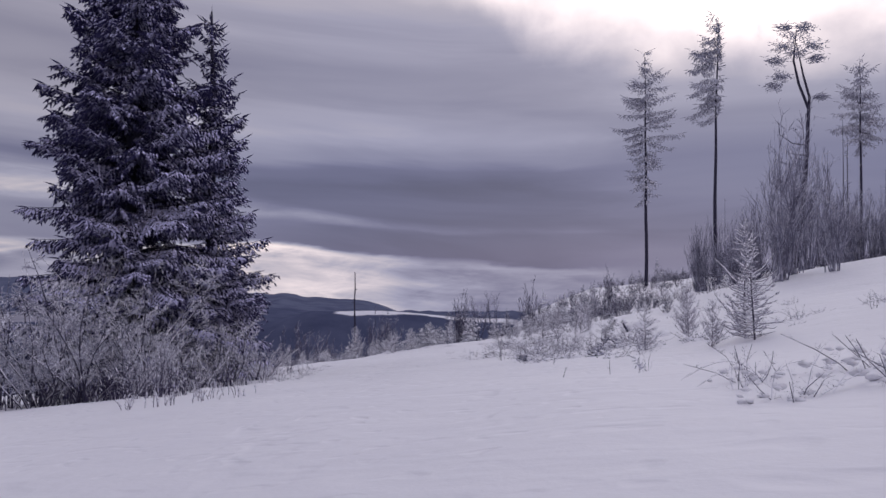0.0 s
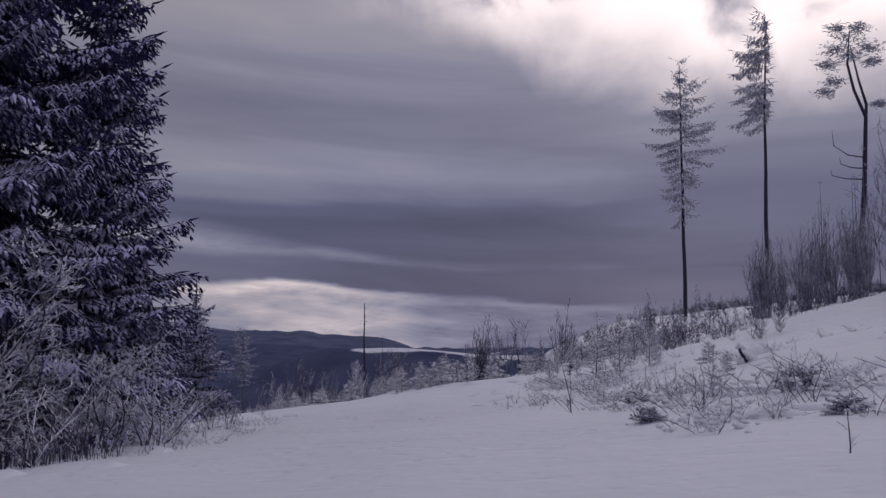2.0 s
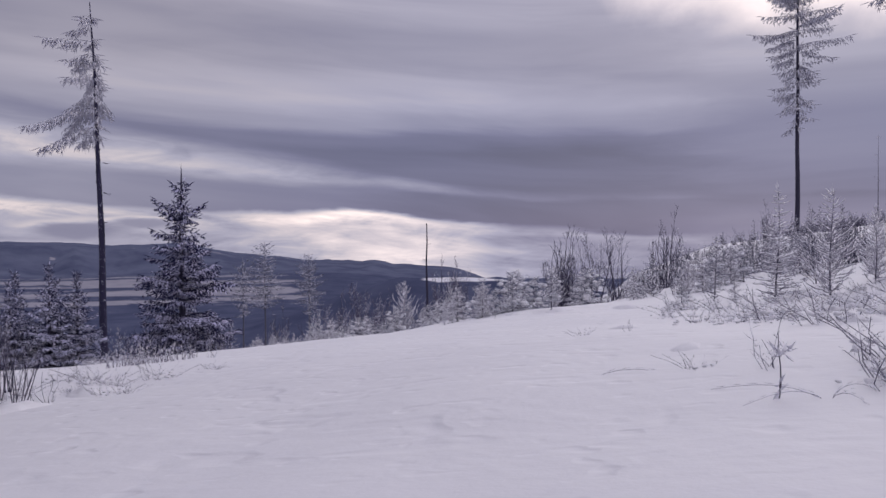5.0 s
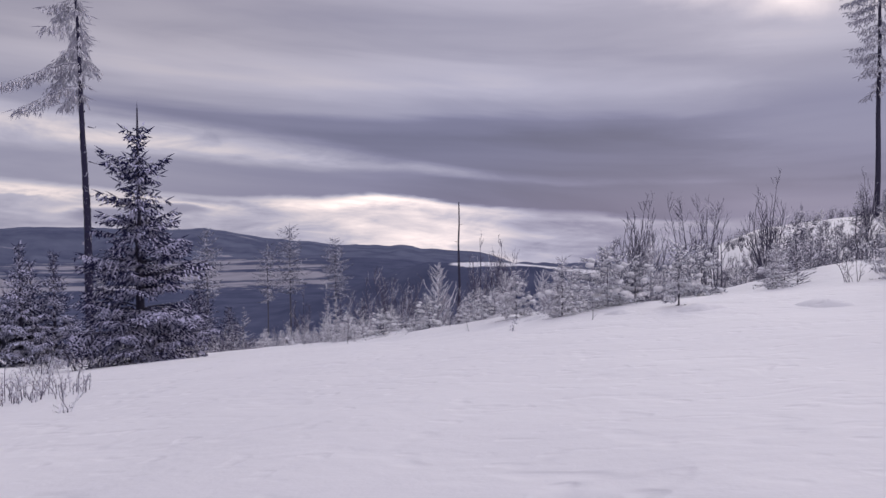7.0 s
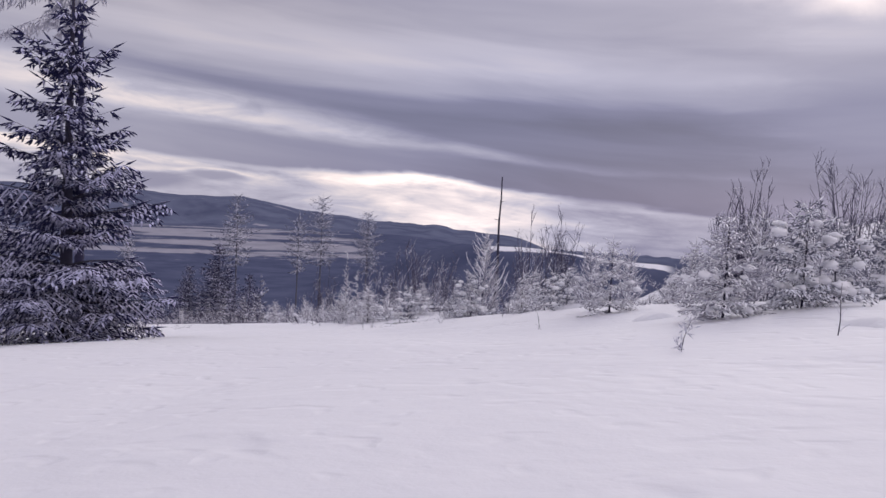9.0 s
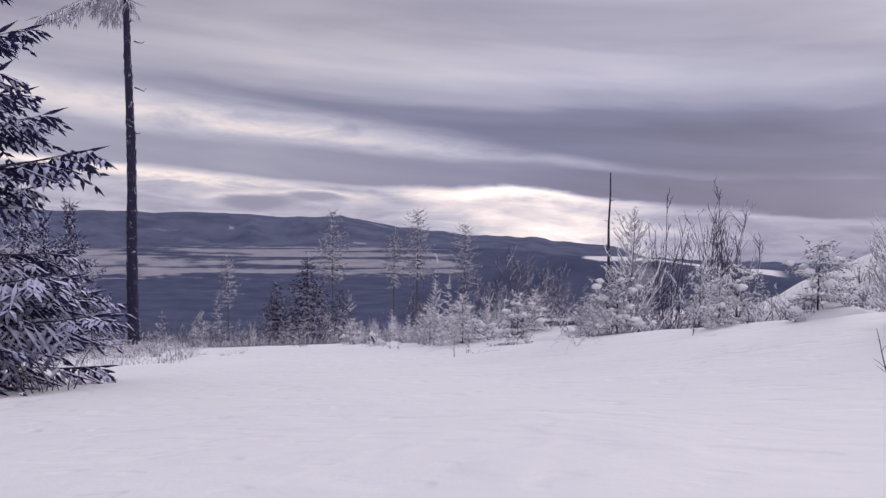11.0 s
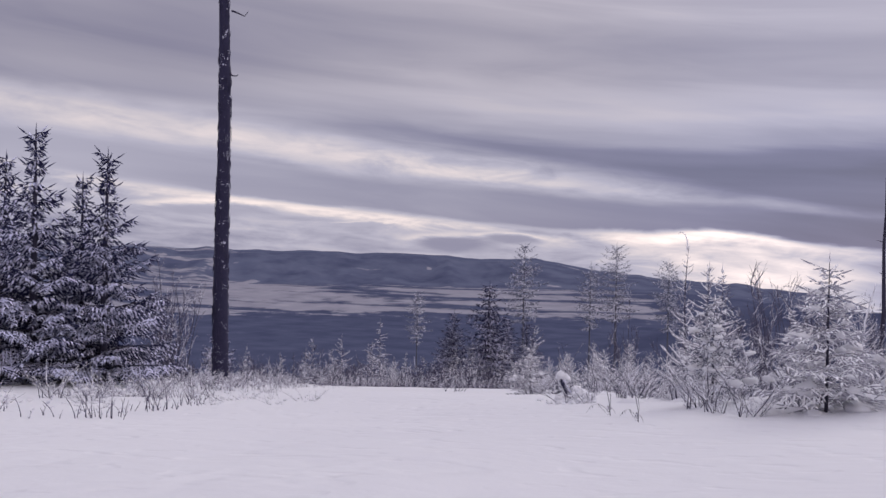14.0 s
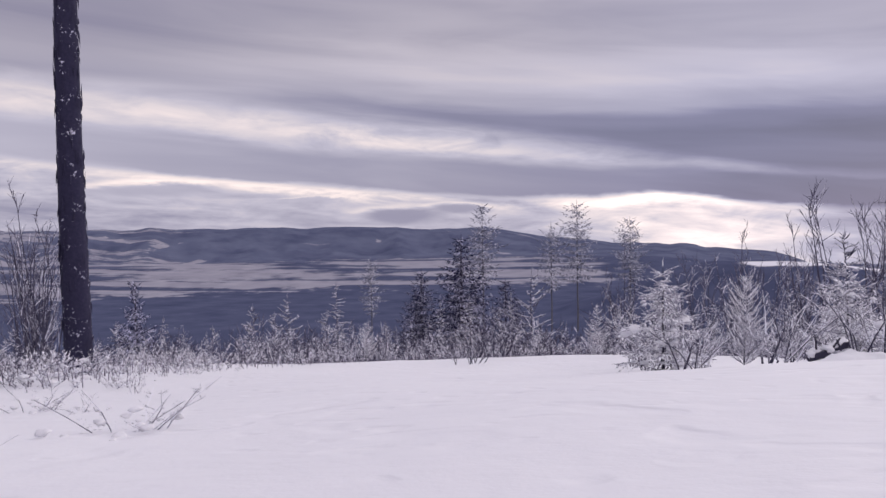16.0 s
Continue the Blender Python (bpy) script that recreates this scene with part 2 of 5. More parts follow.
def valley_material():
    m, nt, b = material("valley_cover")
    p, _ = coords(nt)
    s = nt.nodes.new("ShaderNodeSeparateXYZ")
    nt.links.new(p, s.inputs[0])
    q = xyz_node(nt, s.outputs[0], s.outputs[1], 0.0)
    across = math_node(nt, "ADD", math_node(nt, "MULTIPLY", s.outputs[0], 0.906), math_node(nt, "MULTIPLY", s.outputs[1], 0.423))
    away = math_node(nt, "SUBTRACT", math_node(nt, "MULTIPLY", s.outputs[1], 0.906), math_node(nt, "MULTIPLY", s.outputs[0], 0.423))
    strip = xyz_node(nt, math_node(nt, "MULTIPLY", across, 0.0011), math_node(nt, "MULTIPLY", away, 0.0080), 0.3)
    n1, n2, n3 = noise_node(nt, strip, 1.0, 4, 0.6, 0.4), noise_node(nt, q, 0.010, 4, 0.6), noise_node(nt, q, 0.06, 3, 0.6)
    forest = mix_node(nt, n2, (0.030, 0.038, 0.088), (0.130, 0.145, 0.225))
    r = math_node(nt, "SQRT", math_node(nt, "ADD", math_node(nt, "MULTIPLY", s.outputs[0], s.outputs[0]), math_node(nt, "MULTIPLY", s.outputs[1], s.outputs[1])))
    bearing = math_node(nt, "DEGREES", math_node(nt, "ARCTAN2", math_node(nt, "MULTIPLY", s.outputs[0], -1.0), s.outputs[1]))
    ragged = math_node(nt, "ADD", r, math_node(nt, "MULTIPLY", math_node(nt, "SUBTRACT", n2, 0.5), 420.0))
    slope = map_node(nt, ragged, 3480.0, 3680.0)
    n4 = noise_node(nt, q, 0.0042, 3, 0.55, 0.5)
    # woods on the range turn paler: snow dusting plus distance haze put into the colour
    snow_and_haze = math_node(nt, "MULTIPLY", slope, map_node(nt, n4, 0.35, 0.62, 0.25, 1.0))
    forest = mix_node(nt, snow_and_haze, forest, mix_node(nt, n2, (0.080, 0.095, 0.165), (0.165, 0.180, 0.260)))
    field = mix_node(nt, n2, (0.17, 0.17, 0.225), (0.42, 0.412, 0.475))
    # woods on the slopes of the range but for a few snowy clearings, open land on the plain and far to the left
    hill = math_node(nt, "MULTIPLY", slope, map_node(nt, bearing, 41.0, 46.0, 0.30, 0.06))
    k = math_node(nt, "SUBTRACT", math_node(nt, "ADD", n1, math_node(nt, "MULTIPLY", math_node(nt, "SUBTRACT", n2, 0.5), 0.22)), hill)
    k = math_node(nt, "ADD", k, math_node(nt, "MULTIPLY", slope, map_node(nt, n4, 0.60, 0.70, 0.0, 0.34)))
    k = math_node(nt, "SUBTRACT", k, map_node(nt, ragged, 2900.0, 2450.0, 0.0, 0.4))
    k = math_node(nt, "SUBTRACT", k, map_node(nt, bearing, 17.0, 13.0, 0.0, 0.4))
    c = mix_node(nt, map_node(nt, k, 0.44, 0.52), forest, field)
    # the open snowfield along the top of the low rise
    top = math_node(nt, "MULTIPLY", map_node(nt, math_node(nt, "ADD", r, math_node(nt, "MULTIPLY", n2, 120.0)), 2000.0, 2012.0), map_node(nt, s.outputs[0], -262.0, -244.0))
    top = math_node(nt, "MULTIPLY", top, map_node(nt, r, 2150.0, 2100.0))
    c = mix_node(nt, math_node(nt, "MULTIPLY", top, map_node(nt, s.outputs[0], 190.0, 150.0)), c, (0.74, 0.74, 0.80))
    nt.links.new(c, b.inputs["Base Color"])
    b.inputs["Roughness"].default_value, b.inputs["Specular IOR Level"].default_value = 1.0, 0.0
    return m


SNOW = snow_material()
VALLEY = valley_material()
NEEDLE = frosted("spruce_needles", (0.018, 0.016, 0.054), (0.050, 0.046, 0.118), (0.66, 0.65, 0.92), 0.27, 0.92, 1.7, 1.0)
NEEDLE_DARK = frosted("dark_far_needles", (0.016, 0.017, 0.048), (0.040, 0.042, 0.098), (0.46, 0.46, 0.62), 0.25, 1.2, 2.0, 0.6)
NEEDLE_YOUNG = frosted("young_spruce_needles", (0.014, 0.014, 0.050), (0.040, 0.042, 0.105), (0.60, 0.60, 0.82), 0.18, 1.0, 2.2, 0.9)
THICKET = frosted("frosted_thicket_stems", (0.065, 0.064, 0.108), (0.160, 0.156, 0.215), (0.66, 0.66, 0.76), -0.40, 0.75, 8.0)
STALK_DARK = frosted("dark_thicket_stalks", (0.030, 0.026, 0.058), (0.082, 0.072, 0.125), (0.66, 0.65, 0.76), 0.15, 1.0, 8.0)
BRUSHWOOD = frosted("frosted_brush", (0.055, 0.052, 0.088), (0.14, 0.135, 0.185), (0.80, 0.80, 0.88), -0.20, 0.6, 9.0)
NEEDLE_FROST = frosted("rimed_needles", (0.085, 0.088, 0.13), (0.20, 0.205, 0.27), (0.80, 0.81, 0.88), -0.35, 0.75, 8.0)
# pale pine crowns: the haze in front of them is mixed into the needle colour
NEEDLE_FAR = frosted("hazed_pine_needles", (0.25, 0.25, 0.315), (0.40, 0.40, 0.47), (0.72, 0.72, 0.80), -0.4, 0.9, 3.0)
BARK = frosted("dark_bark", (0.024, 0.023, 0.044), (0.055, 0.051, 0.082), (0.55, 0.55, 0.66), 0.75, 1.3, 14.0)
BARK_SNOW = frosted("snow_plastered_bark", (0.015, 0.014, 0.038), (0.045, 0.042, 0.082), (0.56, 0.56, 0.70), 0.25, 0.40, 22.0)
TWIG = frosted("frosted_twigs", (0.050, 0.046, 0.082), (0.115, 0.108, 0.165), (0.72, 0.72, 0.82), -0.05, 0.75, 9.0)
TWIG_DARK = frosted("dark_frosted_twigs", (0.036, 0.034, 0.066), (0.085, 0.080, 0.130), (0.70, 0.70, 0.82), 0.15, 0.9, 9.0)
STEM = frosted("bare_stems", (0.036, 0.034, 0.062), (0.082, 0.077, 0.118), (0.50, 0.50, 0.60), 0.35, 1.1, 9.0)
RIME = frosted("rime", (0.42, 0.42, 0.50), (0.62, 0.62, 0.70), (0.84, 0.84, 0.90), -0.5, 0.6, 10.0)
RIMED = frosted("rimed_sprigs", (0.28, 0.275, 0.34), (0.50, 0.495, 0.57), (0.92, 0.92, 0.96), -0.45, 0.4, 8.0)
# rime made dimmer and bluer in its colour, the way haze dulls the slope
RIME_DIM = frosted("dimmed_rime", (0.15, 0.15, 0.21), (0.30, 0.30, 0.375), (0.74, 0.74, 0.84), -0.2, 0.8, 8.0)
NEEDLE_MID = frosted("frosted_needles", (0.018, 0.019, 0.058), (0.046, 0.049, 0.110), (0.64, 0.65, 0.86), 0.14, 0.95, 2.2, 1.0)
# needles and bark of the far trees: real rime, with aerial haze added to the colour
NEEDLE_HAZE = frosted("hazed_rimed_needles", (0.19, 0.20, 0.26), (0.30, 0.31, 0.38), (0.66, 0.66, 0.76), -0.2, 1.0, 3.0)
BARK_FAR = frosted("hazed_rimed_bark", (0.10, 0.10, 0.13), (0.15, 0.15, 0.18), (0.45, 0.45, 0.52), 0.3, 1.2, 3.0)
LIMB = frosted("rimed_limbs", (0.036, 0.034, 0.060), (0.085, 0.080, 0.125), (0.82, 0.82, 0.90), 0.0, 0.5, 10.0)
WHITE_LIMB = frosted("white_rimed_limbs", (0.20, 0.19, 0.24), (0.42, 0.41, 0.48), (0.90, 0.90, 0.95), -0.45, 0.25, 12.0)
STALK = frosted("dry_stalks", (0.070, 0.060, 0.098), (0.160, 0.142, 0.190), (0.70, 0.69, 0.80), -0.05, 0.85, 7.0)


# ---------------------------------------------------------------- geometry kit
class Geo:
    def __init__(self):
        self.v, self.f, self.n = [], [], 0

    def add(self, v, f):
        self.v.append(np.asarray(v, float))
        self.f.append(np.asarray(f, int) + self.n)
        self.n += len(v)

    def tube(self, pts, radii, sides=5):
        pts, radii = np.asarray(pts, float), np.asarray(radii, float)
        d = np.gradient(pts, axis=0)
        d /= np.linalg.norm(d, axis=1)[:, None] + 1e-9
        ref = np.where(np.abs(d[:, 2:3]) > 0.9, [[1.0, 0, 0]], [[0, 0, 1.0]])
        a = np.cross(d, ref)
        a /= np.linalg.norm(a, axis=1)[:, None] + 1e-9
        b = np.cross(d, a)
        t = np.arange(sides) * 2 * np.pi / sides
        ring = pts[:, None] + radii[:, None, None] * (np.cos(t)[None, :, None] * a[:, None] + np.sin(t)[None, :, None] * b[:, None])
        k, n = np.arange(sides), len(pts)
        f = [np.stack([i * sides + k, i * sides + (k + 1) % sides, (i + 1) * sides + (k + 1) % sides, (i + 1) * sides + k], 1) for i in range(n - 1)]
        self.add(ring.reshape(-1, 3), np.concatenate(f))

    def spindles(self, base, way, length, width):
        """Many small three-sided sprigs, thickest at a third of their length."""
        base, way = np.asarray(base, float), np.asarray(way, float)
        way = way / (np.linalg.norm(way, axis=1)[:, None] + 1e-9)
        ref = np.where(np.abs(way[:, 2:3]) > 0.9, [[1.0, 0, 0]], [[0, 0, 1.0]])
        a = np.cross(way, ref)
        a /= np.linalg.norm(a, axis=1)[:, None]
        b = np.cross(way, a)
        length, width = np.asarray(length)[:, None], np.asarray(width)[:, None]
        mid = base + way * length * 0.38
        ring = [mid + width * (np.cos(t) * a - np.sin(t) * b * 0.8) for t in (np.pi / 6, 5 * np.pi / 6, 3 * np.pi / 2)]
        v = np.stack([base, *ring, base + way * length], 1)
        n = len(base)
        tri = np.array([(0, 2, 1), (0, 3, 2), (0, 1, 3), (4, 1, 2), (4, 2, 3), (4, 3, 1)])
        f = (np.arange(n)[:, None, None] * 5 + tri[None]).reshape(-1, 3)
        self.add(v.reshape(-1, 3), f)

    def blob(self, centre, size, rng, squash=0.55):
        """A lump of snow."""
        u, w = np.meshgrid(np.arange(7) * 2 * np.pi / 7, np.linspace(0.25, np.pi - 0.25, 5))
        d = np.stack([np.sin(w) * np.cos(u), np.sin(w) * np.sin(u), np.cos(w)], -1).reshape(-1, 3)
        r = size * (1 + 0.22 * rng.standard_normal(len(d)))
        v = d * r[:, None] * [1, 1, squash] + centre
        f = [(i * 7 + k, (i + 1) * 7 + k, (i + 1) * 7 + (k + 1) % 7, i * 7 + (k + 1) % 7) for i in range(4) for k in range(7)]
        self.add(np.vstack([v, [np.add(centre, (0, 0, size * squash)), np.subtract(centre, (0, 0, size * squash))]]), f)
        n = self.n - 2
        cap = [(n, n - 35 + k, n - 35 + (k + 1) % 7, n) for k in range(7)] + [(n + 1, n - 7 + (k + 1) % 7, n - 7 + k, n + 1) for k in range(7)]
        self.f.append(np.array([c[:3] for c in cap]))

    def mesh(self, name, mat, smooth=False):
        me = bpy.data.meshes.new(name)
        v = np.concatenate(self.v)
        me.from_pydata(v.tolist(), [], [q for f in self.f for q in f.tolist()])
        me.materials.append(mat)
        if smooth:
            me.shade_smooth()
        me.update()
        return me


def thing(name, label, category, group="", kind=""):
    ob = new(name)
    ob.empty_display_size = 0.2
    return tagged(ob, label, category, group, kind)


def part(name, geo, mat, parent, label="", smooth=False, kind=""):
    ob = new(name, geo.mesh(name, mat, smooth))
    ob.parent = parent
    return tagged(ob, label, kind=kind)


# ---------------------------------------------------------------- the lie of the land
def smooth(a, b, v):
    t = min(1.0, max(0.0, (v - a) / (b - a)))
    return t * t * (3 - 2 * t)


def along(xs, ys, v):
    """Straight lines between given stations."""
    for i in range(1, len(xs)):
        if v < xs[i]:
            return ys[i - 1] + (ys[i] - ys[i - 1]) * max(0.0, (v - xs[i - 1]) / (xs[i] - xs[i - 1]))
    return ys[-1]


def track(y):
    """The middle of the snowed-in track, which swings to the left."""
    return along((0, 14, 18, 27, 32, 41, 46, 50, 55, 61, 70), (0, 0, -0.3, -1.9, -3.1, -5.3, -7.6, -9.9, -13.9, -19.0, -28.0), y)


def lie(x, y):
    """Height of the hillside: a slope that falls ahead and to the left, with a bank and a wooded rise on the right."""
    s = math.hypot(x, y)
    k = min(1.0, 260.0 / (s + 1e-6))
    px, py = x * k, max(y * k, -60.0)
    z = -0.1 * py + 0.1 * max(-150.0, min(px, 60.0))
    z += 0.0021 * max(0.0, min(px, 25.0)) * max(0.0, min(py, 140.0)) * smooth(6, 16, px)
    z += along((0, 4, 9, 21, 24, 28, 34, 39, 44, 48, 53, 58, 66, 76), (0, 0, -0.08, -0.08, 0, 0.08, 0.16, 0.14, -0.02, -0.14, -0.33, -0.45, -0.45, 0), y) * math.exp(-((x - track(y)) / 9.0) ** 2)
    z -= min(4.0, 0.065 * max(0.0, x - track(y) + (y - 52.0) * 0.3 - 4.0)) * smooth(45, 56, y) * (1 - smooth(110, 170, y)) * (1 - smooth(2, 12, x))
    z += 0.50 * smooth(3.0, 8.5, x) * smooth(4, 12, y) * (1 - smooth(36, 46, y)) + 0.75 * smooth(0.5, 6.0, x) * (1 - smooth(8, 17, x)) * smooth(38, 52, y) * (1 - smooth(62, 100, y))
    z += 0.36 * smooth(0.8, 5.0, x - track(y)) * smooth(33, 40, y) * (1 - smooth(47, 54, y))
    z += 0.55 * math.exp(-(((x + 7.6) / 2.6) ** 2 + ((y - 57.2) / 2.4) ** 2))
    z += 0.25 * math.exp(-(((x + 13.3) / 2.2) ** 2 + ((y - 60.9) / 2.4) ** 2))
    d = math.hypot(x + 13.9, y - 55.1)
    if y > 55.1 and d > 15.5:
        a = math.degrees(math.atan2(-13.9 - x, y - 55.1))
        z -= 3.6 * smooth(8.0, 62.0, d) * smooth(15.5, 22.0, d) * smooth(-18, -4, a) * (1 - smooth(66, 80, a)) * (1 - smooth(110, 160, d))
    w = smooth(130.0, 1500.0, s)
    if w > 0:
        az = math.degrees(math.atan2(-x, y))
        floor = -240.0 if abs(az) < 90 else -240.0 + 290.0 * smooth(90, 140, abs(az))
        # a low wooded rise with an open top, and the far range
        low = along((-18, -9, -4, 4, 9, 12.5, 16, 19, 25), (0, 84, 102, 122, 127, 86, 44, 12, 0), az)
        floor += (low + 6 * noise.noise((x / 160.0, y / 160.0, 2.0))) * math.exp(-((s - 2000) / 260.0) ** 2) * smooth(-18, -9, az) * (1 - smooth(18, 25, az))
        rim = along((2, 6, 9.5, 12, 15, 18.5, 20, 21.5, 24, 26, 29, 33, 44, 60), (0, 16, 36, 54, 54, 84, 112, 118, 168, 150, 160, 176, 178, 192), az)
        spur = noise.noise((az * 0.42, 1.0, 3.0)) * 260 + noise.noise((az * 1.1, 2.0, 5.0)) * 140
        crest = noise.noise((az * 0.62, 4.0, 9.0)) * 26 + (0.3 - abs(noise.noise((az * 0.8, 6.0, 4.0)))) * 22 + noise.noise((x / 90.0, y / 90.0, 4.0)) * 4
        up = smooth(3620 + spur * smooth(4400, 3900, s), 4380, s)
        fold = noise.noise((az * 0.9 + s / 900.0, s / 700.0, 7.0)) * 34 * up * (1 - up) * 4
        plain = 58.0 * smooth(2600, 3650, s) * smooth(4, 14, az)
        floor += plain + max(0.0, rim - plain + crest * smooth(4, 14, az) + fold) * up * smooth(-60, -20, az)
        floor -= 160.0 * smooth(4000, 4800, s) * (1 - smooth(-1, 6, az))
        z = z * (1 - w) + floor * w
    return z


def snow_top(x, y):
    """The snow surface near the walk, with its drifts."""
    d = math.hypot(x + 4, y - 30)
    a = 1 - smooth(60, 110, d)
    z = lie(x, y)
    if a > 0:
        z += a * (0.10 * noise.noise((x * 0.22, y * 0.22, 0.0)) + 0.035 * noise.noise((x * 0.9, y * 0.9, 5.0)))
    return z


def build_ground():
    n, a = 560, 13.0
    u = np.linspace(-1, 1, n) * math.asinh(4900.0 / a)
    ax = a * np.sinh(u)
    verts = [(x - 4.0, y + 30.0, snow_top(x - 4.0, y + 30.0)) for y in ax for x in ax]
    faces = [(j * n + i, j * n + i + 1, (j + 1) * n + i + 1, (j + 1) * n + i) for j in range(n - 1) for i in range(n - 1)]
    me = bpy.data.meshes.new("ground")
    me.from_pydata(verts, [], faces)
    me.materials.append(SNOW)
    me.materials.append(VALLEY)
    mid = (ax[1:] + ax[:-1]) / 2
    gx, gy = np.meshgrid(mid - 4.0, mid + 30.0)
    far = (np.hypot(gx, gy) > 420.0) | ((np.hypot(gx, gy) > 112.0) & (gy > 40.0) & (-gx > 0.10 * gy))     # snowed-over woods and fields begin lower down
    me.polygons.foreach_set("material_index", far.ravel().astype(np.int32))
    me.shade_smooth()
    tagged(new("ground", me), "snow-covered hillside above a wide wooded valley", "ground", kind="structure")


build_ground()


# ---------------------------------------------------------------- kinds of plants
def conifer(name, label, seed, height, radius, profile, bare=0.0, whorl=0.45, per=6, rise=0.15, droop=0.35, spray=0.16, fat=0.028, step=0.11,
            twig=0.42, trunk=0.02, needles=NEEDLE, bark=BARK, side=None, gap=0.0, lean=(0, 0), snow=0, sides=7, group="", split=False, category="tree", limb=0.016, jitter=0.2, limb_mat=None, mess=0.3):
    """A conifer, foot at the origin. profile(u): branch length over the crown, 0 at its foot and 1 at the tip. split: each branch is a part of its own."""
    rng = np.random.default_rng(seed)
    top = thing(name, label, category, group)
    wood, limbs, leaf, lumps = Geo(), Geo(), Geo(), Geo()
    hs = np.linspace(-0.35, height, 14)
    bend = np.stack([lean[0] * (hs / height) ** 2 + 0.15 * height * trunk * np.sin(hs * 0.7 + seed), lean[1] * (hs / height) ** 2, hs], 1)
    wood.tube(bend, trunk * height * np.maximum(0.04, 1 - hs / height * 0.93) ** 0.8, sides)

    def stem(h):
        return np.array([np.interp(h, hs, bend[:, i]) for i in range(3)])
    h = height * bare
    while h < height * 0.985:
        u = (h - height * bare) / (height * (1 - bare))
        reach = radius * profile(u)
        n = max(3, int(per * (1.0 if u < 0.8 else 0.8)))
        turn = rng.uniform(0, 6.3)
        for k in range(n):
            if rng.random() < gap:
                continue
            t = turn + k * 2 * np.pi / n + rng.uniform(-0.35, 0.35)
            out = np.array([np.cos(t), np.sin(t), 0])
            L = reach * rng.uniform(1 - 1.6 * jitter, 1 + jitter)
            if side is not None:
                L *= max(0.10, 0.38 + 0.76 * (out[0] * side[0] + out[1] * side[1]))
            if L < 0.04:
                continue
            if split:
                limbs, leaf, lumps = Geo(), Geo(), Geo()
            s = np.linspace(0, 1, 6)
            rz = rise * (1 + 1.6 * u) + rng.uniform(-0.10, 0.10)
            dr = droop * (1 - 0.75 * u) * rng.uniform(0.7, 1.3)
            base = stem(h + rng.uniform(-mess, mess) * whorl)
            across = np.array([-out[1], out[0], 0])
            axis = base + L * (s[:, None] * out + (rz * s - dr * s ** 1.6 + 0.28 * dr * s ** 4)[:, None] * [0, 0, 1] + (rng.uniform(-0.15, 0.15) * s ** 2)[:, None] * across)
            limbs.tube(axis, np.maximum(0.003, L * limb * (1.05 - s)), 4)
            m = max(3, int(L / step))
            q = np.linspace(0.12, 1.0, m) + rng.uniform(-0.3, 0.3, m) / m
            q = np.clip(q, 0.05, 1)
            foot = np.stack([np.interp(q, s, axis[:, i]) for i in range(3)], 1)
            fwd = np.gradient(axis, axis=0)
            fwd /= np.linalg.norm(fwd, axis=1)[:, None]
            ahead = np.stack([np.interp(q, s, fwd[:, i]) for i in range(3)], 1)
            for sgn in (-1, 1):
                tl = np.minimum(L * twig, 0.75) * (0.35 + 0.75 * np.sin(np.pi * np.clip(q, 0, 0.97) ** 0.8)) * rng.uniform(0.6, 1.25, m)
                way = ahead * 0.75 + sgn * across * 0.8 + np.array([0, 0, 1]) * (-0.42 * droop / 0.35 * rng.uniform(0.3, 1.5, m) + 0.10)[:, None]
                way /= np.linalg.norm(way, axis=1)[:, None]
                leaf.spindles(foot, way, tl, np.full(m, fat * 0.8))
                for j in np.linspace(0.18, 0.95, max(2, int(radius * twig / spray * 1.1) if radius * twig > spray * 2 else 2)):
                    p = foot + way * (tl * j)[:, None]
                    for s2 in (-1, 1):
                        w2 = way * 0.8 + s2 * np.cross(way, [0, 0, 1]) * 0.7 + np.array([0, 0, -1.0]) * (rng.uniform(-0.05, 0.9, m) * droop / 0.35)[:, None]
                        ok = rng.random(m) < np.clip(tl / (spray * 1.5), 0.25, 1)
                        leaf.spindles(p[ok], w2[ok], (spray * rng.uniform(0.6, 1.2, m) * (1.1 - 0.4 * j))[ok], np.full(int(ok.sum()), fat))
            leaf.spindles(axis[-1:], fwd[-1:], [spray * 1.4], [fat])
            if snow and rng.random() < snow and L > 0.12:
                for j in range(int(1 + 2.5 * rng.random())):
                    r = rng.uniform(0.35, 0.98)
                    c = np.array([np.interp(r, s, axis[:, i]) for i in range(3)]) + rng.uniform(-0.25, 0.25) * across * L
                    lumps.blob(c + [0, 0, 0.015], min(0.16, 0.18 * L) * rng.uniform(0.4, 1.3), rng, 0.52)
            if split:
                b = part("branch", limbs, limb_mat or bark, top)
                part("needles", leaf, needles, b, kind="stuff")
                if lumps.n:
                    part("snow_load", lumps, SNOW, b, "snow lying on the branch", True, kind="stuff")
        h += whorl * rng.uniform(0.75, 1.25) * (1.0 if u < 0.6 else 0.85)
    part("trunk", wood, bark, top, smooth=True)
    tip = Geo()
    tip.spindles([stem(height * 0.97)], [(0, 0, 1)], [height * 0.03 + spray], [fat * 0.6])
    part("leader", tip, needles, top)
    if not split:
        part("branchwork", limbs, limb_mat or bark, top, kind="stuff")
        part("needle_cover", leaf, needles, top, kind="stuff")
        if lumps.n:
            part("snow_load", lumps, SNOW, top, "lumps of snow lying on the branches", True, kind="stuff")
    return top


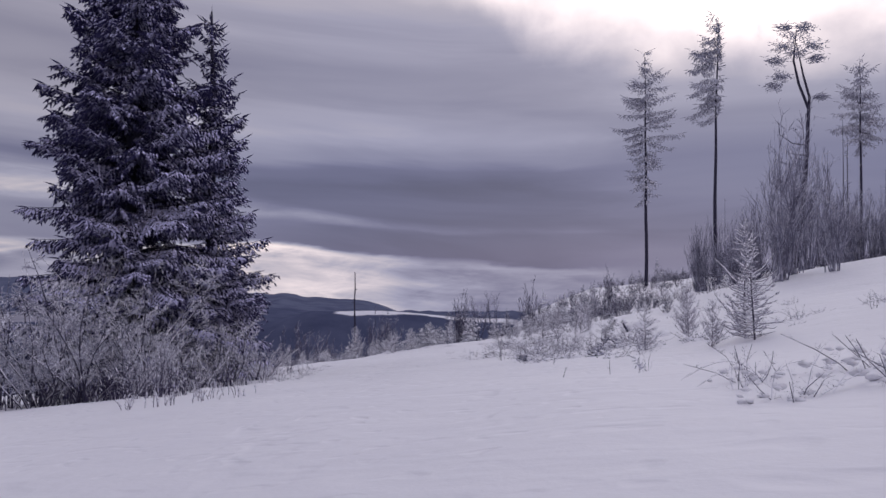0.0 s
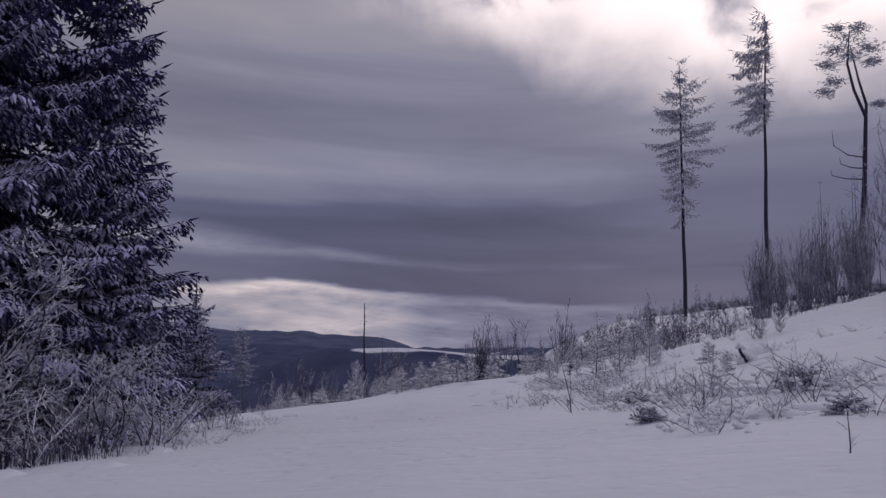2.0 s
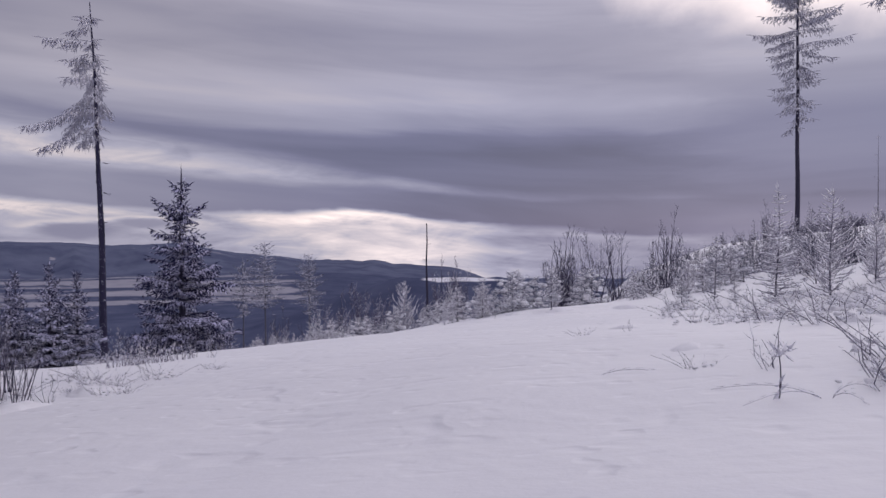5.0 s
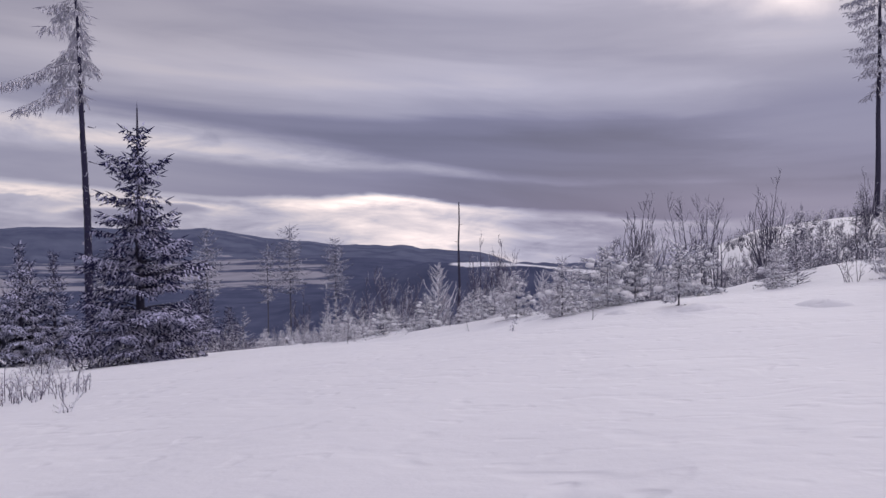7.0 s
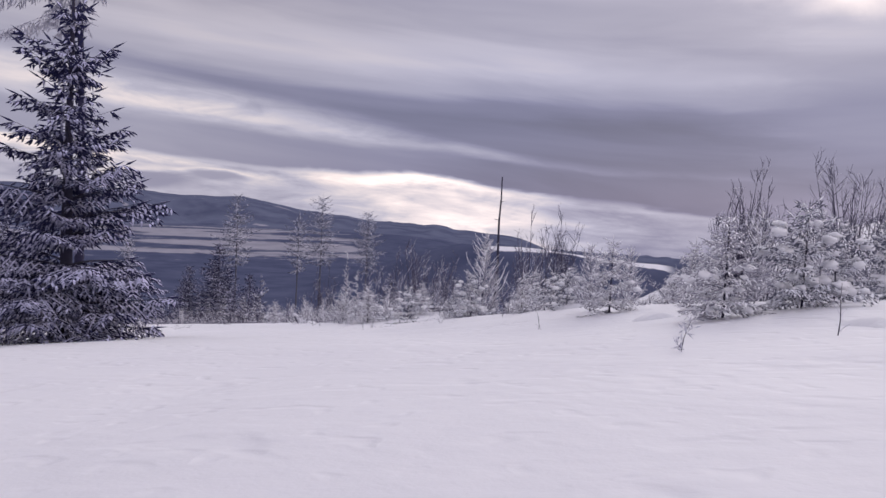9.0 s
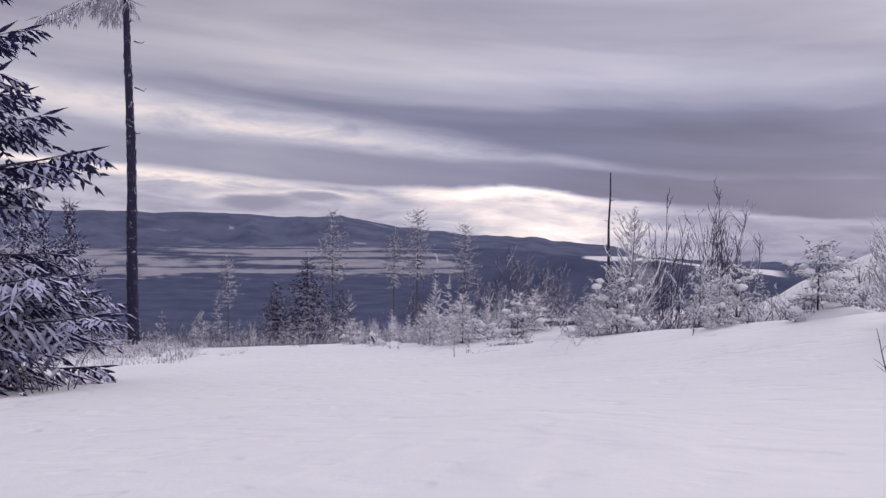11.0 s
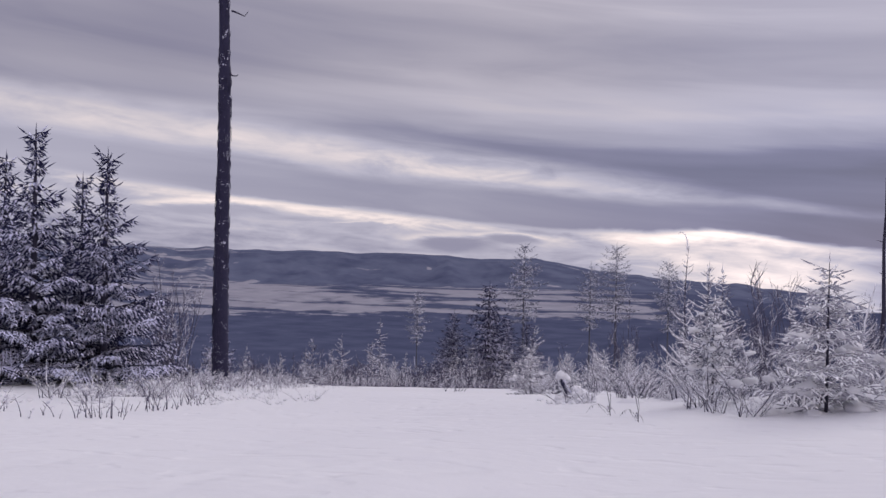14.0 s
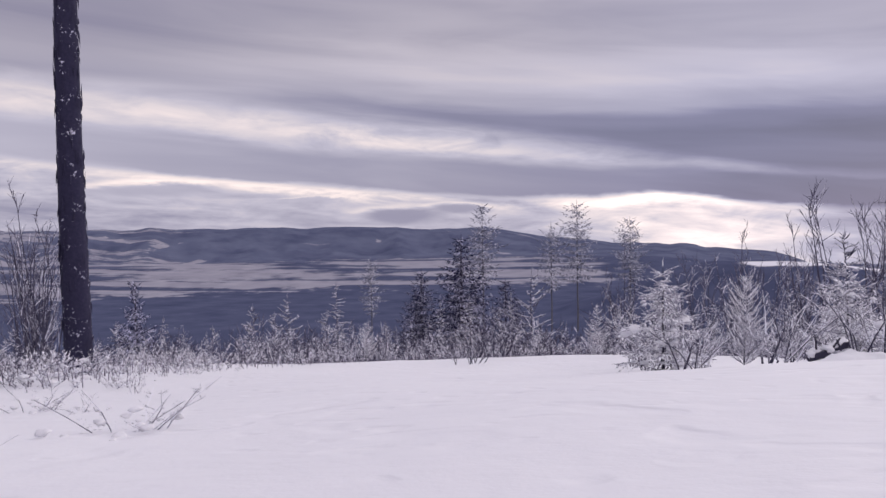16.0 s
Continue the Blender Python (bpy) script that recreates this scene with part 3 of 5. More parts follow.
def shrub(name, label, seed, stems, height, spread, upright=0.8, twigs=8, thick=0.02, rime=0.0, mat=STEM, category="shrub", group="", sub=3, split=True, flare=0.55, fine_mat=TWIG, sway=0.05, lean_mesh=False, pads=0):
    """A clump of bare stems, foot at the origin."""
    rng = np.random.default_rng(seed)
    top = thing(name, label, category, group)
    wood, fine, white = Geo(), Geo(), Geo()
    for i in range(stems):
        if split:
            wood = Geo()
        t = rng.uniform(0, 6.3)
        out = np.array([np.cos(t), np.sin(t), 0])
        H = height * rng.uniform(0.55, 1.0)
        r0 = spread * 0.22 * rng.random() ** 0.5
        s = np.linspace(0, 1, 5 if lean_mesh else 7)
        reach = spread * rng.uniform(0.2, 1.0)
        sw = rng.uniform(-sway, sway) * height
        rise = H * s if upright > 0.45 else H * np.sin(s * 2.2) / 1.0
        pts = out * r0 + s[:, None] ** (1.0 / max(upright, 0.5)) * out * reach + np.stack([sw * np.sin(s * 5 + i), sw * np.cos(s * 4 + i), rise - 0.12 * (1 - s)], 1)
        if lean_mesh:
            pts[1:] += np.cumsum(rng.normal(0, 0.055 * height, (len(pts) - 1, 3)) * [1, 1, 0.4], 0)
        wood.tube(pts, thick * (0.4 + 0.6 * H / height) * (1.04 - s) + 0.002, 3 if lean_mesh else 4)
        if split:
            part("stem", wood, mat, top)
        for j in range(twigs):
            q = rng.uniform(0.25, 0.98)
            p = np.array([np.interp(q, s, pts[:, c]) for c in range(3)])
            a = rng.uniform(0, 6.3)
            L = height * rng.uniform(0.10, 0.26) * (1.15 - q * 0.6)
            w = np.array([np.cos(a) * flare, np.sin(a) * flare, rng.uniform(0.3, 1.1)])
            w = w / np.linalg.norm(w)
            e = p + w * L
            mid = (p + e) / 2 + rng.normal(0, 0.04, 3) * L + [0, 0, -0.03 * L]
            if lean_mesh:
                fine.spindles([p], [w], [L], [thick * 0.40])
            else:
                fine.tube([p, mid, e], [thick * 0.34, thick * 0.26, 0.002], 3)
            for k in range(sub):
                r = rng.uniform(0.2, 0.95)
                c = p + (e - p) * r
                w2 = w + rng.normal(0, 0.45, 3)
                w2 /= np.linalg.norm(w2)
                e2 = c + w2 * L * rng.uniform(0.25, 0.6)
                if lean_mesh:
                    fine.spindles([c], [w2], [np.linalg.norm(e2 - c)], [thick * 0.28])
                else:
                    fine.tube([c, (c + e2) / 2 + [0, 0, 0.02 * L], e2], [thick * 0.2, thick * 0.16, 0.0015], 3)
                if rng.random() < rime:
                    m = 2 if lean_mesh else 4
                    q2 = np.linspace(0.1, 0.9, m)[:, None]
                    white.spindles(c + (e2 - c) * q2 + rng.normal(0, 0.004, (m, 3)), np.repeat([w2], m, 0) + rng.normal(0, 0.5, (m, 3)), np.full(m, L * 0.2), np.full(m, thick * 0.42))
    if not split:
        part("stem_work", wood, mat, top, kind="stuff")
    part("twig_work", fine, fine_mat, top, kind="stuff")
    if white.n:
        part("rime", white, RIME, top, "white hoar frost on the twigs", kind="stuff")
    if pads:
        lumps = Geo()
        for j in range(pads):
            a, d = rng.uniform(0, 6.3), spread * 0.8 * rng.random() ** 0.7
            r = height * rng.uniform(0.035, 0.12)
            lumps.blob((d * math.cos(a), d * math.sin(a), height * rng.uniform(0.02, 0.55) * (1 - 0.6 * d / spread)), r, rng, 0.45)
        part("snow_load", lumps, SNOW, top, "pads of snow caught in the twigs", True, kind="stuff")
    return top


def larch(name, label, seed, height, radius, rise=0.5, curve=0.5, per=5, coat=0.011, group="", twig=0.34, fine=1.0, taper=0.8, coat_mat=None, sprig_mat=None):
    """A young larch coated with rime: a dark stem, white rising branches with short white sprigs, dark fine twigs within."""
    rng = np.random.default_rng(seed)
    top = thing(name, label, "sapling", group)
    wood, coats, sprigs, inner = Geo(), Geo(), Geo(), Geo()
    hs = np.linspace(-0.15, height, 9)
    wood.tube(np.stack([0.016 * height * np.sin(hs * 2 + seed), 0.014 * height * np.cos(hs * 1.7), hs], 1), 0.0105 * height * (1.02 - 0.93 * np.clip(hs / height, 0, 1)), 6)
    up, h = np.array([0, 0, 1.0]), height * 0.05
    while h < height * 0.97:
        u = h / height
        for k in range(per):
            if rng.random() < 0.2:
                continue
            t = rng.uniform(0, 6.3)
            out = np.array([math.cos(t), math.sin(t), 0])
            L = radius * ((1 - u) ** taper * min(1.0, 0.75 + u) + 0.10) * rng.uniform(0.4, 1.35)
            s = np.linspace(0, 1, 6 if fine > 0.6 else 4)
            across = np.array([-out[1], out[0], 0])
            foot = np.array([0, 0, h + rng.uniform(-0.03, 0.03) * height])
            axis = foot + L * (s[:, None] * out + (rise * rng.uniform(0.1, 1.6) * s + curve * rng.uniform(0.3, 1.6) * s ** 2 - 0.12 * rng.random() * s)[:, None] * up + (rng.uniform(-0.35, 0.35) * s ** 2)[:, None] * across) + rng.normal(0, 0.04 if fine > 0.6 else 0.075, (len(s), 3)) * L * s[:, None]
            thick = coat * (0.55 + 0.45 * (1 - u)) * rng.uniform(0.8, 1.2)
            coats.tube(axis, thick * np.interp(s, [0, 0.2, 0.4, 0.6, 0.8, 1], [0.55, 0.9, 1.0, 0.95, 0.8, 0.3]), 4 if fine > 0.6 else 3)
            fwd = np.gradient(axis, axis=0)
            fwd /= np.linalg.norm(fwd, axis=1)[:, None]
            m = max(3, int(L / 0.085 * fine))
            q = rng.uniform(0.15, 1.0, m)
            p = np.stack([np.interp(q, s, axis[:, c]) for c in range(3)], 1)
            ahead = np.stack([np.interp(q, s, fwd[:, c]) for c in range(3)], 1)
            sgn = rng.choice([-1.0, 1.0], m)[:, None]
            way = ahead * 0.8 + sgn * across * rng.uniform(0.3, 1.0, (m, 1)) + up * rng.uniform(-0.25, 0.55, (m, 1))
            way /= np.linalg.norm(way, axis=1)[:, None]
            tl = np.minimum(L * twig, 0.30) * (1.15 - 0.7 * q) * rng.uniform(0.5, 1.2, m)
            sprigs.spindles(p, way, tl, np.full(m, thick * 1.05))
            for j in (0.35, 0.7) if fine > 0.6 else ():
                w2 = way * 0.7 + rng.normal(0, 0.55, (m, 3))
                sprigs.spindles(p + way * (tl * j)[:, None], w2, tl * 0.48, np.full(m, thick * 0.75))
            w3 = ahead * 0.6 + rng.normal(0, 0.6, (m, 3)) - up * 0.15
            inner.spindles(p[::2], w3[::2], tl[::2] * 1.1, np.full(len(p[::2]), 0.0032))
        h += height * (0.05 if fine > 0.6 else 0.072) * rng.uniform(0.7, 1.3)
    sprigs.spindles([(0, 0, height * 0.97)] * 4, [(0, 0, 1), (0.3, 0.1, 1), (-0.25, 0.2, 1), (0, -0.3, 1)], [height * 0.10, height * 0.06, height * 0.06, height * 0.05], [coat * 0.6] * 4)
    part("trunk", wood, LIMB, top, smooth=True)
    part("branchwork", coats, coat_mat or WHITE_LIMB, top, "branches coated white with rime", True, kind="stuff")
    part("rime_cover", sprigs, sprig_mat or RIMED, top, kind="stuff")
    part("twig_work", inner, TWIG, top, kind="stuff")
    return top


def puffy(name, label, seed, height, radius):
    """A small pine bowed under pillows of snow."""
    return conifer(name, label, seed, height, radius, lambda u: (1 - u) ** 0.6 * (0.75 + 0.25 * min(1, 5 * u)) + 0.12, bare=0.04, whorl=height * 0.10, per=5, rise=0.25, droop=0.45, spray=0.11, fat=0.015,
                   step=0.08, twig=0.4, trunk=0.014, needles=NEEDLE_FROST, bark=BARK, snow=0.9, jitter=0.36, gap=0.18, limb_mat=WHITE_LIMB)


def grasses(name, label, seed, spots, height, n, mat=STALK, lean=0.35, plume=True, thick=0.005, full=1.0, share=0.8):
    """A stand of dry stalks; spots: (x, y, radius)."""
    rng = np.random.default_rng(seed)
    g, w = Geo(), Geo()
    for x, y, r in spots:
        for i in range(n):
            a, d = rng.uniform(0, 6.3), r * rng.random() ** 0.5
            px, py = x + d * math.cos(a), y + d * math.sin(a)
            pz = snow_top(px, py)
            H = height * rng.uniform(0.35, 1.0) * (1.1 - 0.5 * d / r)
            b, k = rng.uniform(0, 6.3), lean * rng.uniform(0.1, 1.6)
            s = np.linspace(0, 1, 4)
            pts = np.array([px, py, pz - 0.05]) + np.stack([math.cos(b) * k * H * s ** 2, math.sin(b) * k * H * s ** 2, H * s * (1 - 0.15 * k * s)], 1)
            g.tube(pts, thick * (1.1 - s) + 0.0015, 3)
            for j in range(3):
                q = rng.uniform(0.3, 0.9)
                p = np.array([np.interp(q, s, pts[:, c]) for c in range(3)])
                e = p + np.array([rng.normal(0, 0.5), rng.normal(0, 0.5), rng.uniform(0.2, 1.0)]) * H * 0.2
                g.tube([p, e], [thick * 0.5, 0.0015], 3)
            if plume and rng.random() < share:
                m = int(9 * full)
                q = rng.uniform(0.3, 1.0, m)
                p = np.stack([np.interp(q, s, pts[:, c]) for c in range(3)], 1)
                w.spindles(p, np.stack([rng.normal(0, 0.5, m), rng.normal(0, 0.5, m), rng.uniform(0.2, 1, m)], 1), H * rng.uniform(0.06, 0.2, m), np.full(m, thick * 2.6 * full))
    ob = tagged(new(name, g.mesh(name, mat)), label, "dry grass", kind="stuff")
    if w.n:
        part("frosted_tips", w, RIME, ob, "rime on the stalk tips", kind="stuff")
    return ob


def stand(ob, x, y, turn=0.0, scale=1.0, sink=0.04):
    ob.matrix_world = pose(x, y, snow_top(x, y) - sink, 0, 0, turn) @ Matrix.Scale(scale, 4)
    return ob


def copy_at(ob, x, y, turn, scale, sink=0.04, label=""):
    c = copy_thing(ob, pose(x, y, snow_top(x, y) - sink, 0, 0, turn))
    c.scale = (scale, scale, scale)
    return tagged(c, label)


def cone(u):
    return (1 - u) ** 0.85 * (0.75 + 0.25 * min(1, u * 6)) + 0.02


# ---------------------------------------------------------------- the great spruces
stand(conifer("spruce", "tall dark spruce with snow on its drooping branches", 1, 15.0, 2.9, cone, bare=0.03, whorl=0.37, per=8, spray=0.24, fat=0.034, droop=0.62, rise=0.30, snow=0.0, split=True, jitter=0.24, mess=0.75), -8.2, 22.0, 0)
stand(conifer("spruce", "slim dark spruce with snow on its drooping branches", 2, 10.6, 1.75, cone, bare=0.03, whorl=0.36, per=7, spray=0.22, fat=0.032, droop=0.55, rise=0.34, snow=0.0, split=True, jitter=0.24, mess=0.7), -6.6, 23.6, 40)

# young spruces along the way
def upper(u):
    """A long leader with a few open whorls over a dense skirt."""
    d = 5.55 * (1 - u)
    return along((0, 0.6, 0.66, 0.8, 0.86, 1.35, 1.42, 1.75, 1.82, 2.15, 2.25, 5.6), (0.0, 0.0, 0.36, 0.34, 0.13, 0.12, 0.62, 0.55, 0.32, 0.40, 0.68, 1.72), d) / 1.65


young = conifer("young_spruce", "young spruce with frosted branches and a long bare leader", 3, 5.9, 1.5, upper, bare=0.04, whorl=0.31, per=7, rise=0.33, spray=0.19, fat=0.026, twig=0.5, step=0.12,
                snow=0.0, split=True, jitter=0.34, needles=NEEDLE_YOUNG, gap=0.03, droop=0.45)
stand(young, -11.13, 43.1, 20)
group = conifer("young_spruce", "young spruce with frosted drooping branches beside a bare trunk", 4, 5.1, 1.55, lambda u: 0.05 + 0.07 * smooth(0.98, 0.95, u) * smooth(0.90, 0.93, u) + 0.95 * max(0, 1 - u / 0.84) ** 0.95, bare=0.02, whorl=0.34, per=6, rise=0.36, droop=0.45, spray=0.19, fat=0.026, twig=0.46, step=0.12,
                snow=0.0, split=True, jitter=0.28, needles=NEEDLE_MID)
stand(group, -24.3, 59.9, 100)
copy_at(group, -25.8, 60.4, 210, 0.94)
copy_at(group, -25.2, 58.8, 300, 1.07)
copy_at(group, -27.6, 59.6, 20, 1.05)
copy_at(group, -26.6, 57.6, 150, 0.9)
copy_at(group, -45.2, 83.8, 70, 1.1)
dark_spruce = conifer("dark_spruce", "dark young spruce on the slope below", 5, 11.0, 3.5, cone, bare=0.02, whorl=0.55, per=8, spray=0.45, fat=0.055, step=0.42, twig=0.34, snow=0.0, needles=NEEDLE_DARK)
stand(dark_spruce, -37.1, 103.3, 50, 0.84)
for x, y, h in ((-39.6, 102.4, 5.0), (-34.6, 104.6, 4.6), (-41.5, 105.0, 4.2), (-50.0, 129.2, 6.5), (-46.6, 126.0, 5.6), (-32.4, 101.0, 3.4)):
    copy_at(dark_spruce, x, y, x * 37, h / 7.4 * 0.95)

# ---------------------------------------------------------------- tall pines and the dead trunks


def crown(u):
    return (1 - u) ** 0.6 * min(1, 0.35 + u * 3)


def pine(label, seed, height, radius, bare, x, y, shape=crown, **more):
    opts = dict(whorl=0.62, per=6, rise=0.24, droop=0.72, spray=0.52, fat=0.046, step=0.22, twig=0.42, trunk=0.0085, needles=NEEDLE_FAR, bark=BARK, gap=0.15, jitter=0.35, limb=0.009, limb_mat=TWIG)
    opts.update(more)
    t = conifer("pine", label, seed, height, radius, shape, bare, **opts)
    return stand(t, x, y, 0, 1, 0.3)


pine("tall slim conifer with a narrow crown on a bare trunk", 11, 27.0, 3.3, 0.40, 23.2, 94.5, shape=lambda u: along((0, 0.24, 0.42, 0.55, 0.8, 1.0), (0.30, 0.42, 0.95, 0.85, 0.50, 0.10), u), per=6, whorl=0.72, jitter=0.55, mess=1.0)
pine("tall bare-trunked conifer with a small one-sided crown", 12, 25.0, 3.6, 0.64, 25.8, 78.5, side=(-0.8, 0.2), lean=(0.5, 0), per=8, jitter=0.5, mess=1.0)
pine("tall slim conifer with a narrow crown on a bare trunk", 14, 21.0, 2.7, 0.58, 43.0, 85.0, per=6, jitter=0.5, mess=1.0)
dying = pine("tall dying conifer with its branches all on one side", 15, 21.5, 4.4, 0.64, -25.2, 64.28, side=(-1, 0.1), trunk=0.0105, bark=BARK_SNOW, lean=(-0.5, 0), per=5, gap=0.25, rise=0.05, droop=0.75, sides=12, fat=0.036, spray=0.50, step=0.20)


def broken_limbs(trunk, rows):
    """Dead stubs on a trunk: height, bearing, length and how far the tip hooks up."""
    for h, a, n, hook in rows:
        g = Geo()
        c, d = math.cos(a), math.sin(a)
        g.tube([(0.10 * c, 0.10 * d, h), (0.5 * n * c, 0.5 * n * d, h - 0.05), (0.8 * n * c, 0.8 * n * d, h - 0.02 - hook), (n * c, n * d, h - 0.02 + hook * 0.4)], [0.03, 0.022, 0.015, 0.006], 5)
        part("dead_limb", g, BARK, trunk, "short broken dead limb")


broken_limbs(dying, ((10.45, 0.75, 0.55, 0.10), (8.75, 0.9, 0.32, 0.03), (9.4, 3.6, 0.25, 0.0), (12.2, 0.4, 0.5, 0.05), (11.4, 3.0, 0.3, 0.0), (13.0, 2.4, 0.4, -0.05)))


def bark_flakes(trunk, height, girth, lean, seed, top):
    """Loose plates of bark standing off a dead trunk."""
    rng = np.random.default_rng(seed)
    n = 420
    h, a = rng.uniform(0.2, top, n), rng.uniform(0, 6.3, n)
    r = girth * height * np.maximum(0.04, 1 - h / height * 0.93) ** 0.8
    g = Geo()
    g.spindles(np.stack([lean * (h / height) ** 2 + 0.15 * height * girth * np.sin(h * 0.7 + seed) + r * np.cos(a), r * np.sin(a), h], 1), np.stack([0.07 * np.cos(a), 0.07 * np.sin(a), rng.choice([-1.0, 1.0], n)], 1), rng.uniform(0.10, 0.34, n), rng.uniform(0.010, 0.026, n))
    part("bark_flake_cover", g, BARK_SNOW, trunk, "loose plates of bark with snow", kind="stuff")


bark_flakes(dying, 21.5, 0.0105, -0.5, 15, 13.5)


def forked_pine(x, y):
    """A crooked pine: the trunk bends, throws out dead limbs and forks near the top."""
    t = thing("forked_pine", "crooked forked pine with a thin crown and dead limbs", "tree")
    rng = np.random.default_rng(13)
    k = np.linspace(0, 1, 12)
    g = Geo()
    main = np.stack([0.6 * np.sin(k * 3.0) + 1.4 * k ** 2, 0 * k, -0.4 + 17.0 * k], 1)
    g.tube(main, 0.26 * (1.15 - 0.5 * k), 7)
    part("trunk", g, BARK, t, smooth=True)
    for name, ends in (("fork", [(0, 0), (-1.0, 2.6), (-1.5, 5.0), (-1.2, 8.2)]), ("fork", [(0, 0), (0.1, 1.2), (-0.5, 3.4), (-1.2, 6.8)])):
        g = Geo()
        g.tube([main[-1] + np.array([a, 0, b]) for a, b in ends], [0.15, 0.13, 0.10, 0.04], 6)
        part(name, g, BARK, t, smooth=True)
    for z, dx, dz in ((0.78, -2.9, 2.6), (0.66, -3.0, 0.9), (0.72, -2.2, 1.0)):
        g = Geo()
        p = np.array([np.interp(z, k, main[:, i]) for i in range(3)])
        g.tube([p, p + [dx * 0.5, 0.2, dz * 0.1], p + [dx * 0.95, 0.2, dz * 0.45], p + [dx, 0.1, dz]], [0.07, 0.05, 0.035, 0.012], 5)
        part("dead_limb", g, BARK, t, "dead bare limb")
    leaf = Geo()
    for cx, cz, r in [(-1.2, 25.2, 1.5), (-2.4, 24.0, 1.2), (0.6, 24.2, 1.1), (-3.2, 22.6, 1.0), (0.9, 22.9, 0.8), (-2.6, 21.0, 1.0), (-1.0, 23.4, 1.2), (-2.2, 26.0, 0.9), (-3.4, 20.0, 0.9), (-0.3, 26.1, 0.9), (1.4, 18.9, 0.6)]:
        n = 150
        d = rng.normal(0, 0.45, (n, 3)) * r * [1.1, 0.8, 0.5] + [cx + 1.4, 0, cz - 1.0]
        w = np.stack([rng.normal(-0.3, 0.8, n), rng.normal(0, 0.6, n), rng.normal(-0.15, 0.3, n)], 1)
        leaf.spindles(d, w, rng.uniform(0.3, 0.7, n), np.full(n, 0.05))
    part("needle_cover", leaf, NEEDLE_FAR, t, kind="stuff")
    stand(t, x, y, 0, 1, 0.2)


forked_pine(36.2, 85.0)
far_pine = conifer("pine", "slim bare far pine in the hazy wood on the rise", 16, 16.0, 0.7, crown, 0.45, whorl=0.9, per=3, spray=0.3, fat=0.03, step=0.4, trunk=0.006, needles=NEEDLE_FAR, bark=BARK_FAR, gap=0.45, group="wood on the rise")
stand(far_pine, 48.0, 98.0, 0)
rng = random.Random(8)
for i in range(14):
    copy_at(far_pine, rng.uniform(34, 52), rng.uniform(64, 90), rng.uniform(0, 360), rng.uniform(0.45, 0.85))
for i in range(26):
    copy_at(far_pine, rng.uniform(42, 80), rng.uniform(92, 135), rng.uniform(0, 360), rng.uniform(0.5, 1.05))
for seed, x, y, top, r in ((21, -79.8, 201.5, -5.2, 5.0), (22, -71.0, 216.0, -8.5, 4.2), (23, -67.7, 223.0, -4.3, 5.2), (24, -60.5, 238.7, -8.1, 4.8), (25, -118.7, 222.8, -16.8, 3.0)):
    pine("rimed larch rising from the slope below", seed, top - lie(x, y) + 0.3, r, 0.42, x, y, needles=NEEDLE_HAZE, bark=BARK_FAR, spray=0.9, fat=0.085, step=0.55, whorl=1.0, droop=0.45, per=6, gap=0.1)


def dead_pole():
    g = Geo()
    hs = np.linspace(-0.4, 15.4, 9)
    g.tube(np.stack([0.05 * np.sin(hs), 0.02 * hs, hs], 1), 0.19 * (1 - hs / 21.0), 7)
    t = thing("dead_trunk", "bare dead trunk standing alone on the slope", "dead tree")
    part("trunk", g, BARK, t, smooth=True)
    for h, a in ((13.2, 0.4), (11.6, 3.6), (9.7, 2.2)):
        b = Geo()
        b.tube([(0, 0, h), (0.45 * math.cos(a), 0.45 * math.sin(a), h + 0.1)], [0.03, 0.01], 4)
        part("branch_stub", b, BARK, t)
    stand(t, -11.0, 103.0)


dead_pole()

# ---------------------------------------------------------------- clumps of bare stems
clump = shrub("bare_clump", "clump of slim bare upright stems", 31, 14, 4.0, 0.75, 0.9, 10, 0.030, group="bare clumps", flare=0.3)
stand(clump, 5.8, 56.3, 0, 1.1)
clump2 = shrub("bare_clump", "thin spreading clump of bare stems", 32, 8, 4.0, 1.2, 0.8, 12, 0.026, group="bare clumps", flare=0.4)
stand(clump2, 3.1, 51.6, 0, 0.92)
for i, (x, y, h) in enumerate(((0.9, 53.5, 4.2), (2.0, 48.2, 3.1), (14.1, 70.1, 3.6), (-3.9, 58.1, 3.9), (-5.3, 65.1, 5.0), (-6.2, 68.7, 4.0), (-9.6, 71.1, 3.2), (-14.4, 88.4, 8.0),
                               (-16.2, 96.4, 7.6), (-18.2, 99.9, 8.0), (-20.1, 102.2, 8.4), (-22.3, 104.5, 8.4), (-26.9, 104.3, 7.6), (-13.2, 84.0, 6.5), (-33.4, 69.7, 5.2), (-31.6, 68.4, 4.4), (1.1, 53.9, 4.3), (-11.4, 85.0, 4.6), (-3.7, 58.4, 3.9), (-12.3, 86.5, 5.2), (1.5, 53.3, 3.6))):
    copy_at(clump if i % 2 == 0 else clump2, x, y, i * 67, h / 4.0)
thicket = shrub("thicket_clump", "dense dark thicket of bare upright stems", 33, 26, 5.0, 0.95, 0.97, 9, 0.035, group="thicket on the bank", flare=0.25, sub=2, mat=THICKET, fine_mat=THICKET)
stand(thicket, 18.5, 60.0, 0, 0.95)
rng = random.Random(3)
for i in range(26):
    x = 18.6 + i * 0.72
    copy_at(thicket, x, rng.uniform(57, 66), rng.uniform(0, 360), rng.uniform(0.8, 1.15))
copy_at(thicket, 19.7, 45.0, 30, 1.25)
tall_clump = shrub("tall_clump", "tall clump of slim bare stems on the bank", 34, 18, 4.6, 1.0, 0.9, 12, 0.026, flare=0.3, mat=THICKET, fine_mat=THICKET)
